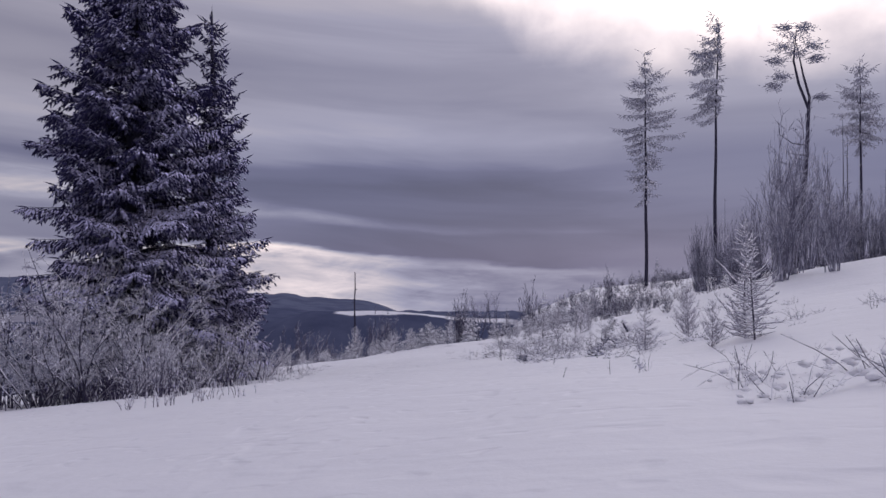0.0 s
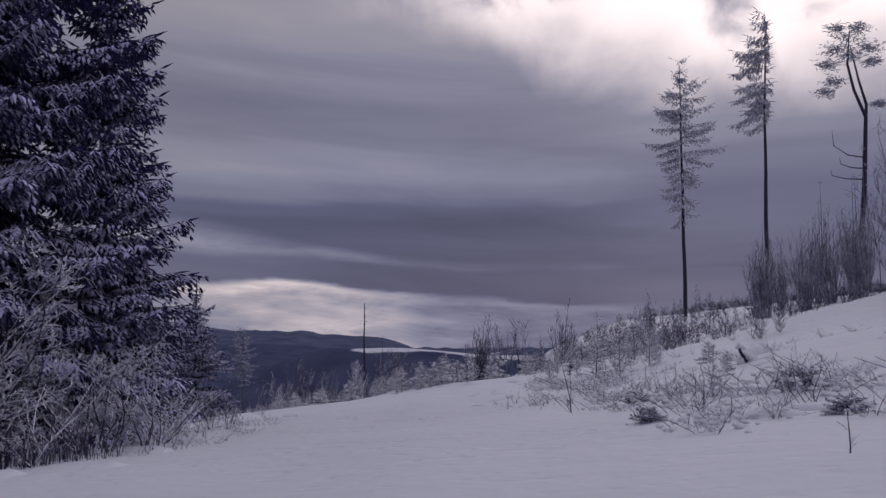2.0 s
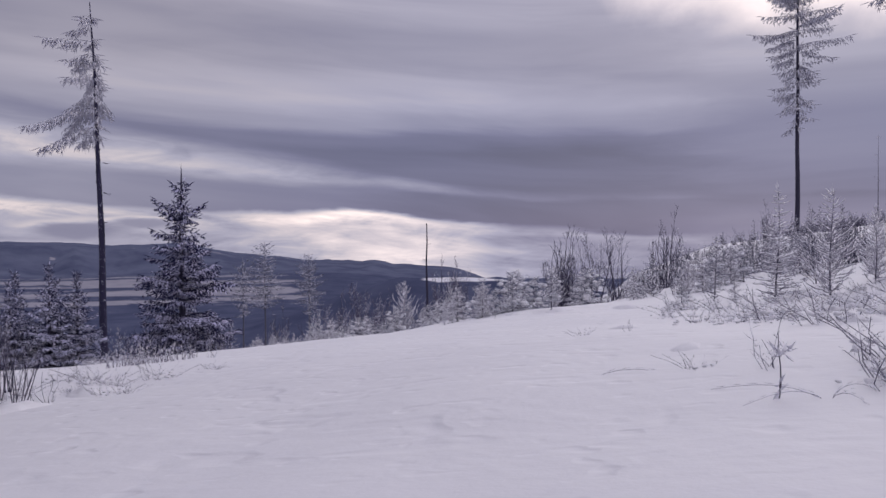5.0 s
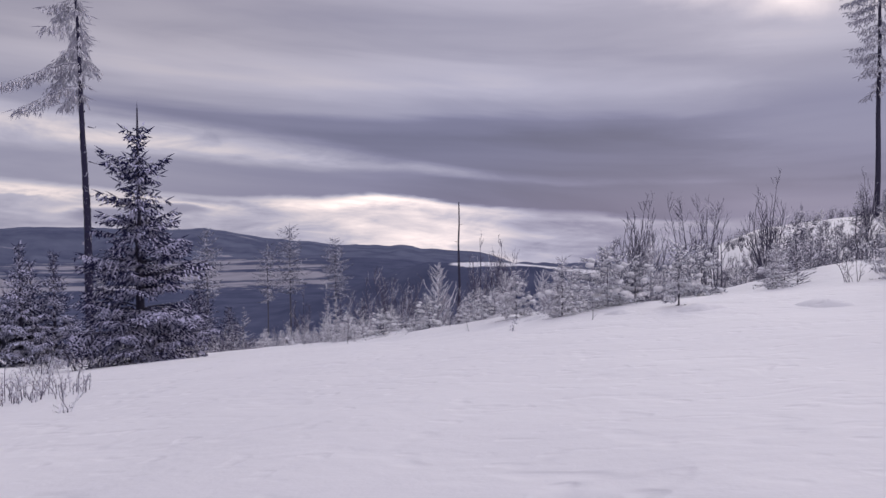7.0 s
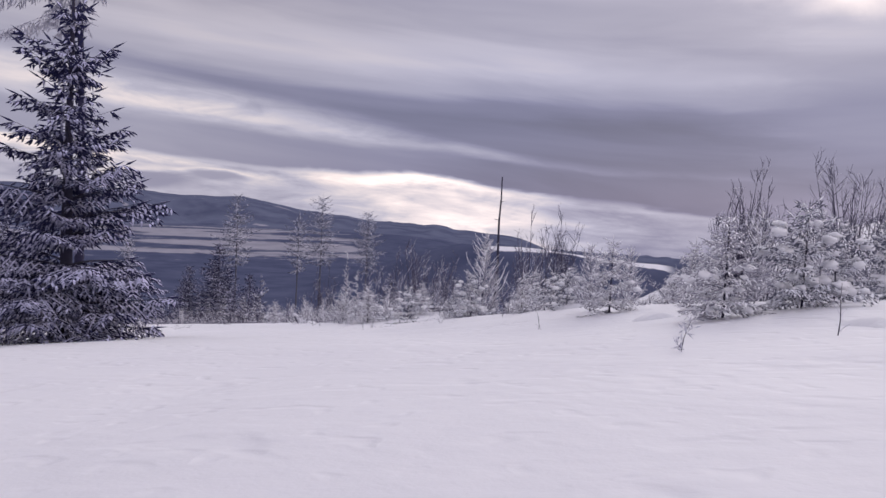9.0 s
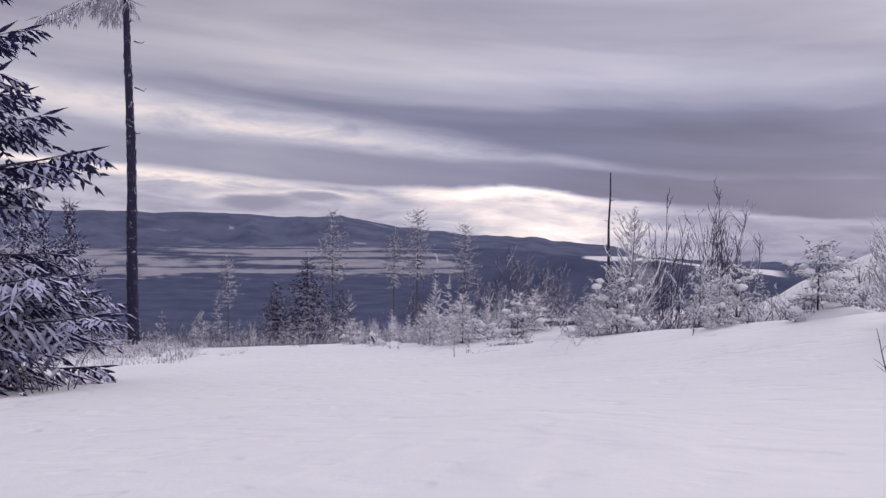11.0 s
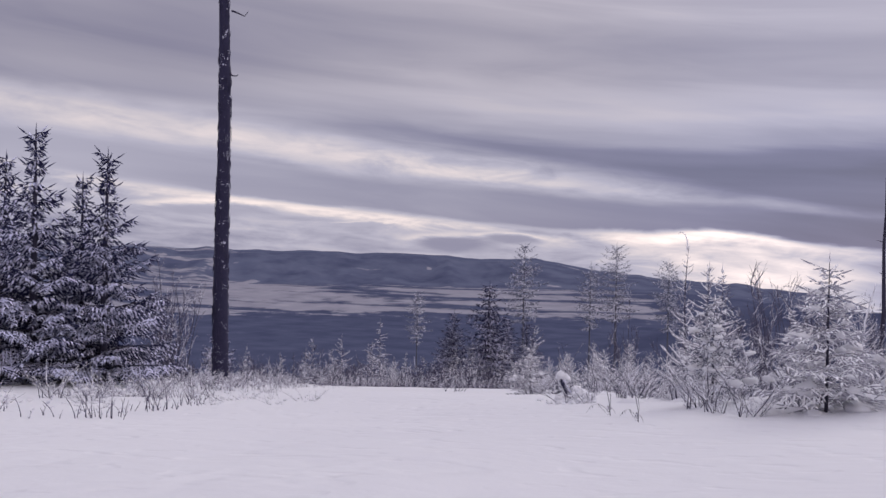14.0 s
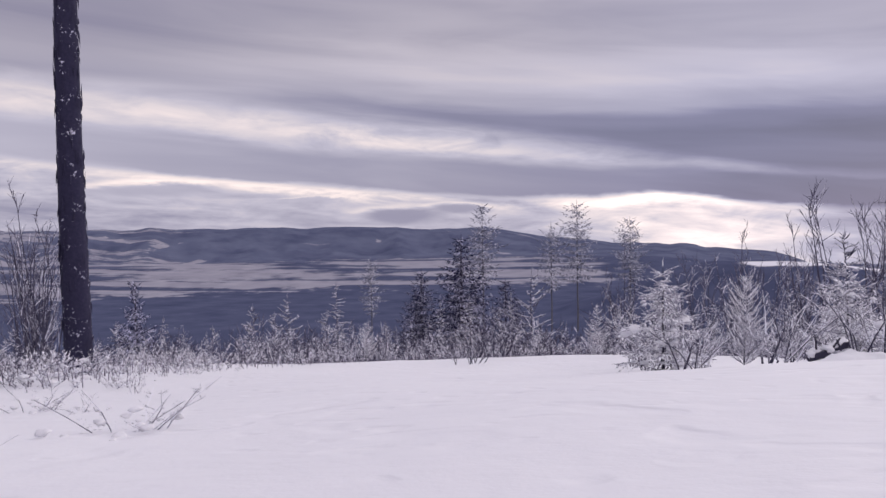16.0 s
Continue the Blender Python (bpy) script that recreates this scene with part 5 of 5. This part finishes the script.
# ---------------------------------------------------------------- sticks, a stump and fallen wood
def stick(name, label, seed, height, x, y, lean=0.1, forks=3, thick=0.008, turn=0.0, frost=False):
    rng = np.random.default_rng(seed)
    t = thing(name, label, "stick")
    g, f = Geo(), Geo()
    k = np.linspace(0, 1, 6)
    pts = np.stack([lean * height * k ** 1.5 + 0.02 * height * np.sin(k * 7 + seed), 0.015 * height * np.cos(k * 6), height * k - 0.08 * (1 - k)], 1)
    g.tube(pts, thick * (1.1 - 0.8 * k), 5)
    part("stem", g, BARK, t)
    for i in range(forks):
        q = rng.uniform(0.2, 0.9)
        p = np.array([np.interp(q, k, pts[:, c]) for c in range(3)])
        a = rng.uniform(0, 6.3)
        e = p + np.array([math.cos(a) * 0.28, math.sin(a) * 0.28, 0.22]) * height * rng.uniform(0.5, 1.0)
        b = Geo()
        b.tube([p, (p + e) / 2 + [0, 0, 0.02 * height], e], [thick * 0.5, thick * 0.4, thick * 0.2], 4)
        part("twig", b, TWIG, t)
        if frost:
            f.spindles(np.linspace(p, e, 5), np.repeat([e - p], 5, 0) + rng.normal(0, 0.1, (5, 3)), np.full(5, 0.06), np.full(5, 0.009))
    if f.n:
        part("rime", f, RIME, t, kind="stuff")
    stand(t, x, y, turn, 1, 0.0)
    return t


STICKS = ((0.7, 21.6, 0.26, 0.0), (-1.1, 37.1, 0.36, 0.02), (-3.8, 47.0, 0.35, 0.1), (-7.8, 49.9, 0.32, -0.05), (-4.6, 49.8, 0.95, 0.02), (-4.4, 46.4, 0.45, -0.3),
          (-7.9, 49.4, 0.45, -0.12), (1.55, 7.7, 0.12, -0.2), (-2.2, 36.5, 0.2, 0.3), (-3.4, 42.0, 0.22, -0.3), (-7.86, 50.0, 0.3, 0.1), (1.6, 12.0, 0.2, 0.1), (1.75, 7.4, 0.14, 0.05), (1.15, 8.0, 0.1, -0.3))
for i, (x, y, h, lean) in enumerate(STICKS):
    stick("stick", "thin dark stick poking up through the snow", 80 + i, h, x, y, lean, 4 + i % 3, 0.003 + 0.005 * h, i * 40, i % 2 == 0)


def arch(label, seed, x, y, spans, height):
    """Bent twigs whose tips the snow holds down."""
    rng = np.random.default_rng(seed)
    t = thing("bent_twigs", label, "twigs")
    for a, r in spans:
        g = Geo()
        k = np.linspace(0, 1, 8)
        h = height * rng.uniform(0.6, 1.0)
        pts = np.stack([math.cos(a) * r * k, math.sin(a) * r * k, h * np.sin(np.pi * k ** 0.8) - 0.02], 1)
        g.tube(pts, 0.0017 * (1.1 - 0.7 * k), 4)
        part("twig", g, TWIG, t)
        f = Geo()
        f.spindles(pts[1:-1] + [0, 0, 0.006], np.gradient(pts, axis=0)[1:-1], np.full(6, r * 0.12), np.full(6, 0.0034))
        part("snow_line", f, SNOW, t, "snow lying along the twig")
    stand(t, x, y, 0, 1, 0.0)


arch("twigs bent over and held down by snow", 1, -5.8, 47.8, ((0.2, 0.45), (2.6, 0.4), (3.5, 0.35), (5.6, 0.5), (4.4, 0.3)), 0.17)
arch("long thin twig bowed to the snow", 2, 0.05, 22.8, ((0.1, 0.55),), 0.08)
arch("broken twigs fanned out over the snow", 3, 0.85, 21.5, ((2.6, 0.45), (3.4, 0.35), (0.4, 0.3), (5.0, 0.3)), 0.07)
arch("long bowed twigs lying over the snow", 4, -7.6, 49.6, ((2.9, 1.1), (3.3, 0.8), (0.3, 0.6), (0.1, 0.9)), 0.14)
arch("dead twigs fanned out over the snow", 5, 1.75, 4.5, ((2.7, 0.45), (0.3, 0.5), (1.2, 0.35), (3.3, 0.4)), 0.13)


def log(label, x, y, length, radius, turn):
    t = thing("fallen_log", label, "log")
    k = np.linspace(-0.5, 0.5, 7)
    g = Geo()
    g.tube(np.stack([k * length, 0.03 * np.sin(k * 9), radius * 0.7 + 0.10 * k], 1), np.full(7, radius) * (1 - 0.25 * k), 9)
    part("trunk", g, BARK, t, smooth=True)
    w, rng = Geo(), np.random.default_rng(7)
    for q in np.linspace(-0.46, 0.46, 13):
        w.blob((q * length, rng.normal(0, 0.02), radius * 1.65 + 0.10 * q), radius * rng.uniform(1.0, 1.7), rng, 0.6)
    part("snow_cap", w, SNOW, t, "pillow of snow along the log", True)
    for q, a in ((-0.3, 1.9), (0.1, 1.2), (0.38, 2.2)):
        b = Geo()
        b.tube([(q * length, 0, radius), (q * length + math.cos(a) * 3.6 * radius, -3.0 * radius, radius + math.sin(a) * 4.0 * radius)], [radius * 0.3, 0.006], 5)
        part("branch_stub", b, BARK, t)
    stand(t, x, y, turn, 1, -0.06)


log("dark fallen log capped with snow", -7.6, 57.6, 1.15, 0.065, 8)

log("short dark log end under a cap of snow", -14.1, 61.4, 0.24, 0.026, 20)


def snowy_stump(x, y):
    """A leaning broken stump with balls of snow on it and a snowed-over branch at its side."""
    t = thing("snowy_stump", "leaning broken stump plastered with thick snow", "stump")
    rng = np.random.default_rng(19)
    k = np.linspace(0, 1, 6)
    g = Geo()
    g.tube(np.stack([0.13 - 0.20 * k + 0.02 * np.sin(k * 6), 0.02 * k, -0.06 + 0.46 * k], 1), 0.048 * (1.15 - 0.45 * k), 8)
    part("trunk", g, BARK_SNOW, t, smooth=True)
    for end in ((-0.16, -0.05, 0.16), (0.30, 0.04, 0.20), (0.02, 0.10, 0.24)):
        b = Geo()
        b.tube([(0.06, 0.0, 0.10), (0.06 + end[0] * 0.5, end[1], end[2] * 0.8), end], [0.018, 0.013, 0.006], 5)
        part("branch_stub", b, BARK, t)
    cap, side = Geo(), Geo()
    for c, r in (((-0.09, 0, 0.43), 0.075), ((-0.02, 0.01, 0.40), 0.06), ((0.03, 0, 0.37), 0.05), ((-0.12, 0.02, 0.39), 0.05)):
        cap.blob(c, r, rng, 0.85)
    for c, r in (((0.20, 0.02, 0.14), 0.12), ((0.30, 0.0, 0.07), 0.13), ((0.14, 0.03, 0.22), 0.08), ((-0.08, -0.03, 0.07), 0.10), ((0.40, 0.02, 0.05), 0.09)):
        side.blob(c, r, rng, 0.8)
    part("snow_cap", cap, SNOW, t, "balls of snow on the broken top", True)
    part("snow_blanket", side, SNOW, t, "snow banked against the stump", True)
    twigs = Geo()
    n = 60
    base = np.stack([rng.uniform(-0.15, 0.4, n), rng.normal(0, 0.06, n), rng.uniform(0.0, 0.16, n)], 1)
    twigs.spindles(base, rng.normal(0, 0.6, (n, 3)) + [0, 0, 0.5], rng.uniform(0.08, 0.2, n), np.full(n, 0.006))
    part("twig_work", twigs, TWIG, t, kind="stuff")
    stand(t, x, y, 25, 0.85, 0.02)


snowy_stump(-12.7, 58.1)
snowy_stump(5.4, 24.6)

grasses("dry_grass", "thin dark dry stalks poking through the snow", 55, [(-16.3, 53.5, 0.45), (-16.0, 53.6, 0.3), (-16.5, 54.5, 0.3), (-16.7, 54.9, 0.25), (-17.0, 55.7, 0.25)], 0.42, 11, mat=STALK_DARK, full=0.5, share=0.0)

for i, (x, y, h) in enumerate(((-11.6, 98.0, 4.6), (-10.2, 97.0, 4.0), (-12.8, 99.0, 3.6), (-8.9, 98.5, 3.4))):
    copy_at(far_larches[i % 3], x, y, i * 83, h / 2.0, label="rimed young larch beside a dead trunk on the slope")

# rime-coated bushes round the brow and beside the bank
rime_bush = shrub("rime_bush", "low bush with its bent twigs cased in thick rime", 36, 12, 0.85, 0.75, 0.55, 8, 0.011, 1.0, mat=LIMB, sub=3, sway=0.12, flare=1.1, split=False, fine_mat=WHITE_LIMB, lean_mesh=True, group="rime bushes")
stand(rime_bush, -14.5, 62.3, 0, 0.9)
for i, (x, y, h) in enumerate(((-15.3, 62.9, 0.8), (-13.8, 62.3, 0.9), (-13.2, 61.6, 0.7), (-12.6, 60.2, 0.75), (-15.9, 64.2, 1.0), (-12.1, 59.3, 0.8), (-11.2, 58.4, 0.9), (-10.3, 55.2, 0.7), (-9.6, 56.4, 0.9), (-8.7, 55.2, 0.7), (-8.3, 57.0, 1.0), (-6.9, 55.0, 0.8),
                               (-6.0, 54.6, 0.7), (-5.3, 55.6, 1.0), (-4.4, 54.4, 0.9), (-7.4, 56.4, 0.9), (-10.2, 58.2, 1.0), (-16.4, 65.6, 1.0), (-18.3, 55.2, 0.6), (-18.2, 56.1, 0.65), (-17.6, 56.3, 0.5), (-19.2, 55.2, 0.7), (-10.1, 54.8, 0.45), (-9.8, 54.6, 0.5), (-10.4, 56.0, 0.6), (-9.5, 55.4, 0.7), (-5.0, 51.3, 1.0), (-6.0, 52.2, 1.1), (-4.6, 52.0, 1.2), (-3.3, 51.1, 1.1), (-2.6, 51.6, 1.1), (-1.0, 49.3, 1.0), (-3.0, 50.4, 0.9), (-1.7, 50.0, 0.8), (0.3, 48.6, 0.9))):
    copy_at(rime_bush, x, y, i * 77, h)
for i, (x, y, h) in enumerate(((-15.7, 63.6, 1.2), (-14.9, 63.6, 0.9), (-14.0, 63.2, 1.0), (-13.0, 62.9, 0.9), (-11.9, 61.0, 1.1), (-9.9, 57.4, 1.0), (-7.9, 56.0, 1.1), (-6.4, 55.8, 1.0))):
    if i % 2:
        copy_at(larches[i % 3], x, y, i * 61, h / 2.0, label="stubby young larch thick with rime beside the brow")
    else:
        copy_at(fir, x, y, i * 61, h / 1.6, label="small fir thick with rime beside the brow")


def snow_hump(seed):
    """A low soft mound of snow over something buried, its rim running into the surface."""
    rng = np.random.default_rng(seed)
    n, rings = 18, 7
    a = np.arange(n) * 2 * np.pi / n
    rim = 1 + 0.22 * np.sin(a * 2 + rng.uniform(0, 6)) + 0.12 * np.sin(a * 3 + rng.uniform(0, 6))
    v = [(0.0, 0.0, 0.18)]
    for q in np.linspace(0.16, 1.0, rings):
        h = 0.18 * (1 - q * q) ** 2 - 0.16 * q ** 4
        v += [(q * r * math.cos(t), 0.8 * q * r * math.sin(t), h + 0.02 * rng.normal() * (1 - q)) for t, r in zip(a, rim)]
    f = [(0, 1 + k, 1 + (k + 1) % n) for k in range(n)]
    f += [(1 + j * n + k, 1 + (j + 1) * n + k, 1 + (j + 1) * n + (k + 1) % n, 1 + j * n + (k + 1) % n) for j in range(rings - 1) for k in range(n)]
    me = bpy.data.meshes.new("snow_hump")
    me.from_pydata(v, [], f)
    me.materials.append(SNOW)
    me.shade_smooth()
    return tagged(new("snow_hump", me), "soft hump of snow over buried brush", "snow hump", "snow humps")


humps = [stand(snow_hump(1), 2.7, 14.9, 0, 0.40, 0.02), stand(snow_hump(2), 2.2, 15.6, 60, 0.36, 0.02), stand(snow_hump(3), 6.6, 26.5, 0, 0.9, 0.02)]
HUMPS = ((2.3, 14.6, 0.5), (0.75, 23.7, 0.3), (1.0, 29.3, 0.4), (2.5, 30.0, 0.5), (2.2, 24.5, 0.4), (-6.0, 53.8, 0.9), (-5.2, 54.8, 0.8), (-9.8, 54.9, 0.6), (-7.2, 54.9, 0.7), (-10.6, 56.9, 0.6), (-11.9, 58.7, 0.7), (-13.9, 61.9, 0.6), (-13.2, 61.0, 0.5), (-12.5, 57.9, 0.4),
         (-3.7, 16.9, 0.5), (-4.0, 19.4, 0.5), (-4.4, 22.0, 0.6), (-4.2, 24.1, 0.5), (-4.3, 25.4, 0.6), (-4.6, 20.6, 0.6), (-5.0, 17.4, 0.6), (-0.6, 37.6, 0.5), (0.4, 36.9, 0.6), (1.8, 36.2, 0.7), (-1.9, 41.2, 0.5), (-1.2, 43.0, 0.6), (-2.9, 46.0, 0.6))
for i, (x, y, size) in enumerate(HUMPS):
    copy_at(humps[i % 3], x, y, i * 67, size * 0.8, 0.02)
rng = random.Random(83)
for i in range(34):
    y = rng.uniform(13, 34)
    copy_at(humps[i % 3], 2.4 + 3.6 * rng.random(), y, rng.uniform(0, 360), rng.uniform(0.2, 0.5), 0.02)

for i, (x, y, h) in enumerate(((-4.6, 20.9, 1.5), (-5.0, 22.0, 1.0), (-5.4, 18.9, 1.3), (-5.2, 17.0, 0.8), (-6.2, 16.6, 1.0))):
    copy_at(rime_bush, x, y, i * 103, h, label="bush cased in rime at the foot of the tall spruces")
for i, (x, y, h) in enumerate(((-11.7, 42.2, 0.9), (-10.4, 42.4, 0.7), (-12.4, 42.8, 1.0), (-9.8, 43.2, 0.7), (-12.9, 41.9, 0.8), (-11.0, 41.6, 0.6))):
    copy_at(bushes[i % 2], x, y, i * 59, h, label="frosted dark bush round the foot of a young spruce")


def dry_weed(x, y, turn=0, size=1.0):
    """Two dark stems with a seed head, a twig bowed over to the snow and withered leaves hanging from it."""
    t = thing("dry_weed", "dark dry weed with a seed head and withered hanging leaves", "weed")
    for name, pts, r in (("stem", ((0, 0, -0.05), (-0.02, 0.01, 0.2), (-0.07, 0, 0.42), (-0.12, 0.01, 0.64)), 0.0055), ("stem", ((-0.02, 0, 0.06), (0.0, 0.01, 0.24), (-0.015, 0, 0.40), (0.0, 0.01, 0.57)), 0.004),
                         ("bowed_twig", ((0, 0, 0.0), (-0.07, 0.01, 0.11), (-0.19, 0.02, 0.185), (-0.31, 0.01, 0.155), (-0.39, 0, 0.03)), 0.0032), ("side_twig", ((-0.21, 0.02, 0.18), (-0.12, 0, 0.09), (-0.03, 0, 0.01)), 0.0028),
                         ("side_twig", ((-0.01, 0, 0.15), (0.05, 0.02, 0.09), (0.09, 0.02, 0.02)), 0.0028)):
        g = Geo()
        k = np.linspace(1.15, 0.5, len(pts))
        g.tube(pts, r * k, 5)
        part(name, g, BARK, t)
    rng = np.random.default_rng(5)
    for c in ((0.0, 0.01, 0.57), (-0.04, 0, 0.12)):
        g = Geo()
        n = 26
        g.spindles(np.array(c) + rng.normal(0, 0.012, (n, 3)), rng.normal(0, 0.7, (n, 3)) + [0.1, 0, 0.3], rng.uniform(0.02, 0.05, n), np.full(n, 0.006))
        part("seed_head", g, STALK_DARK, t, "ragged dark seed head", kind="stuff")
    for c in ((-0.34, 0.01, 0.125), (-0.295, 0.01, 0.155), (-0.19, 0.02, 0.18)):
        g = Geo()
        g.spindles([c], [(0.05, 0.1, -1)], [0.055], [0.009])
        part("leaf", g, BARK, t, "withered hanging leaf")
    stand(t, x, y, turn, size, 0.0)


dry_weed(1.31, 18.67)
dry_weed(-10.87, 54.51, 20, 0.5)
dry_weed(-10.48, 54.0, 340, 0.45)
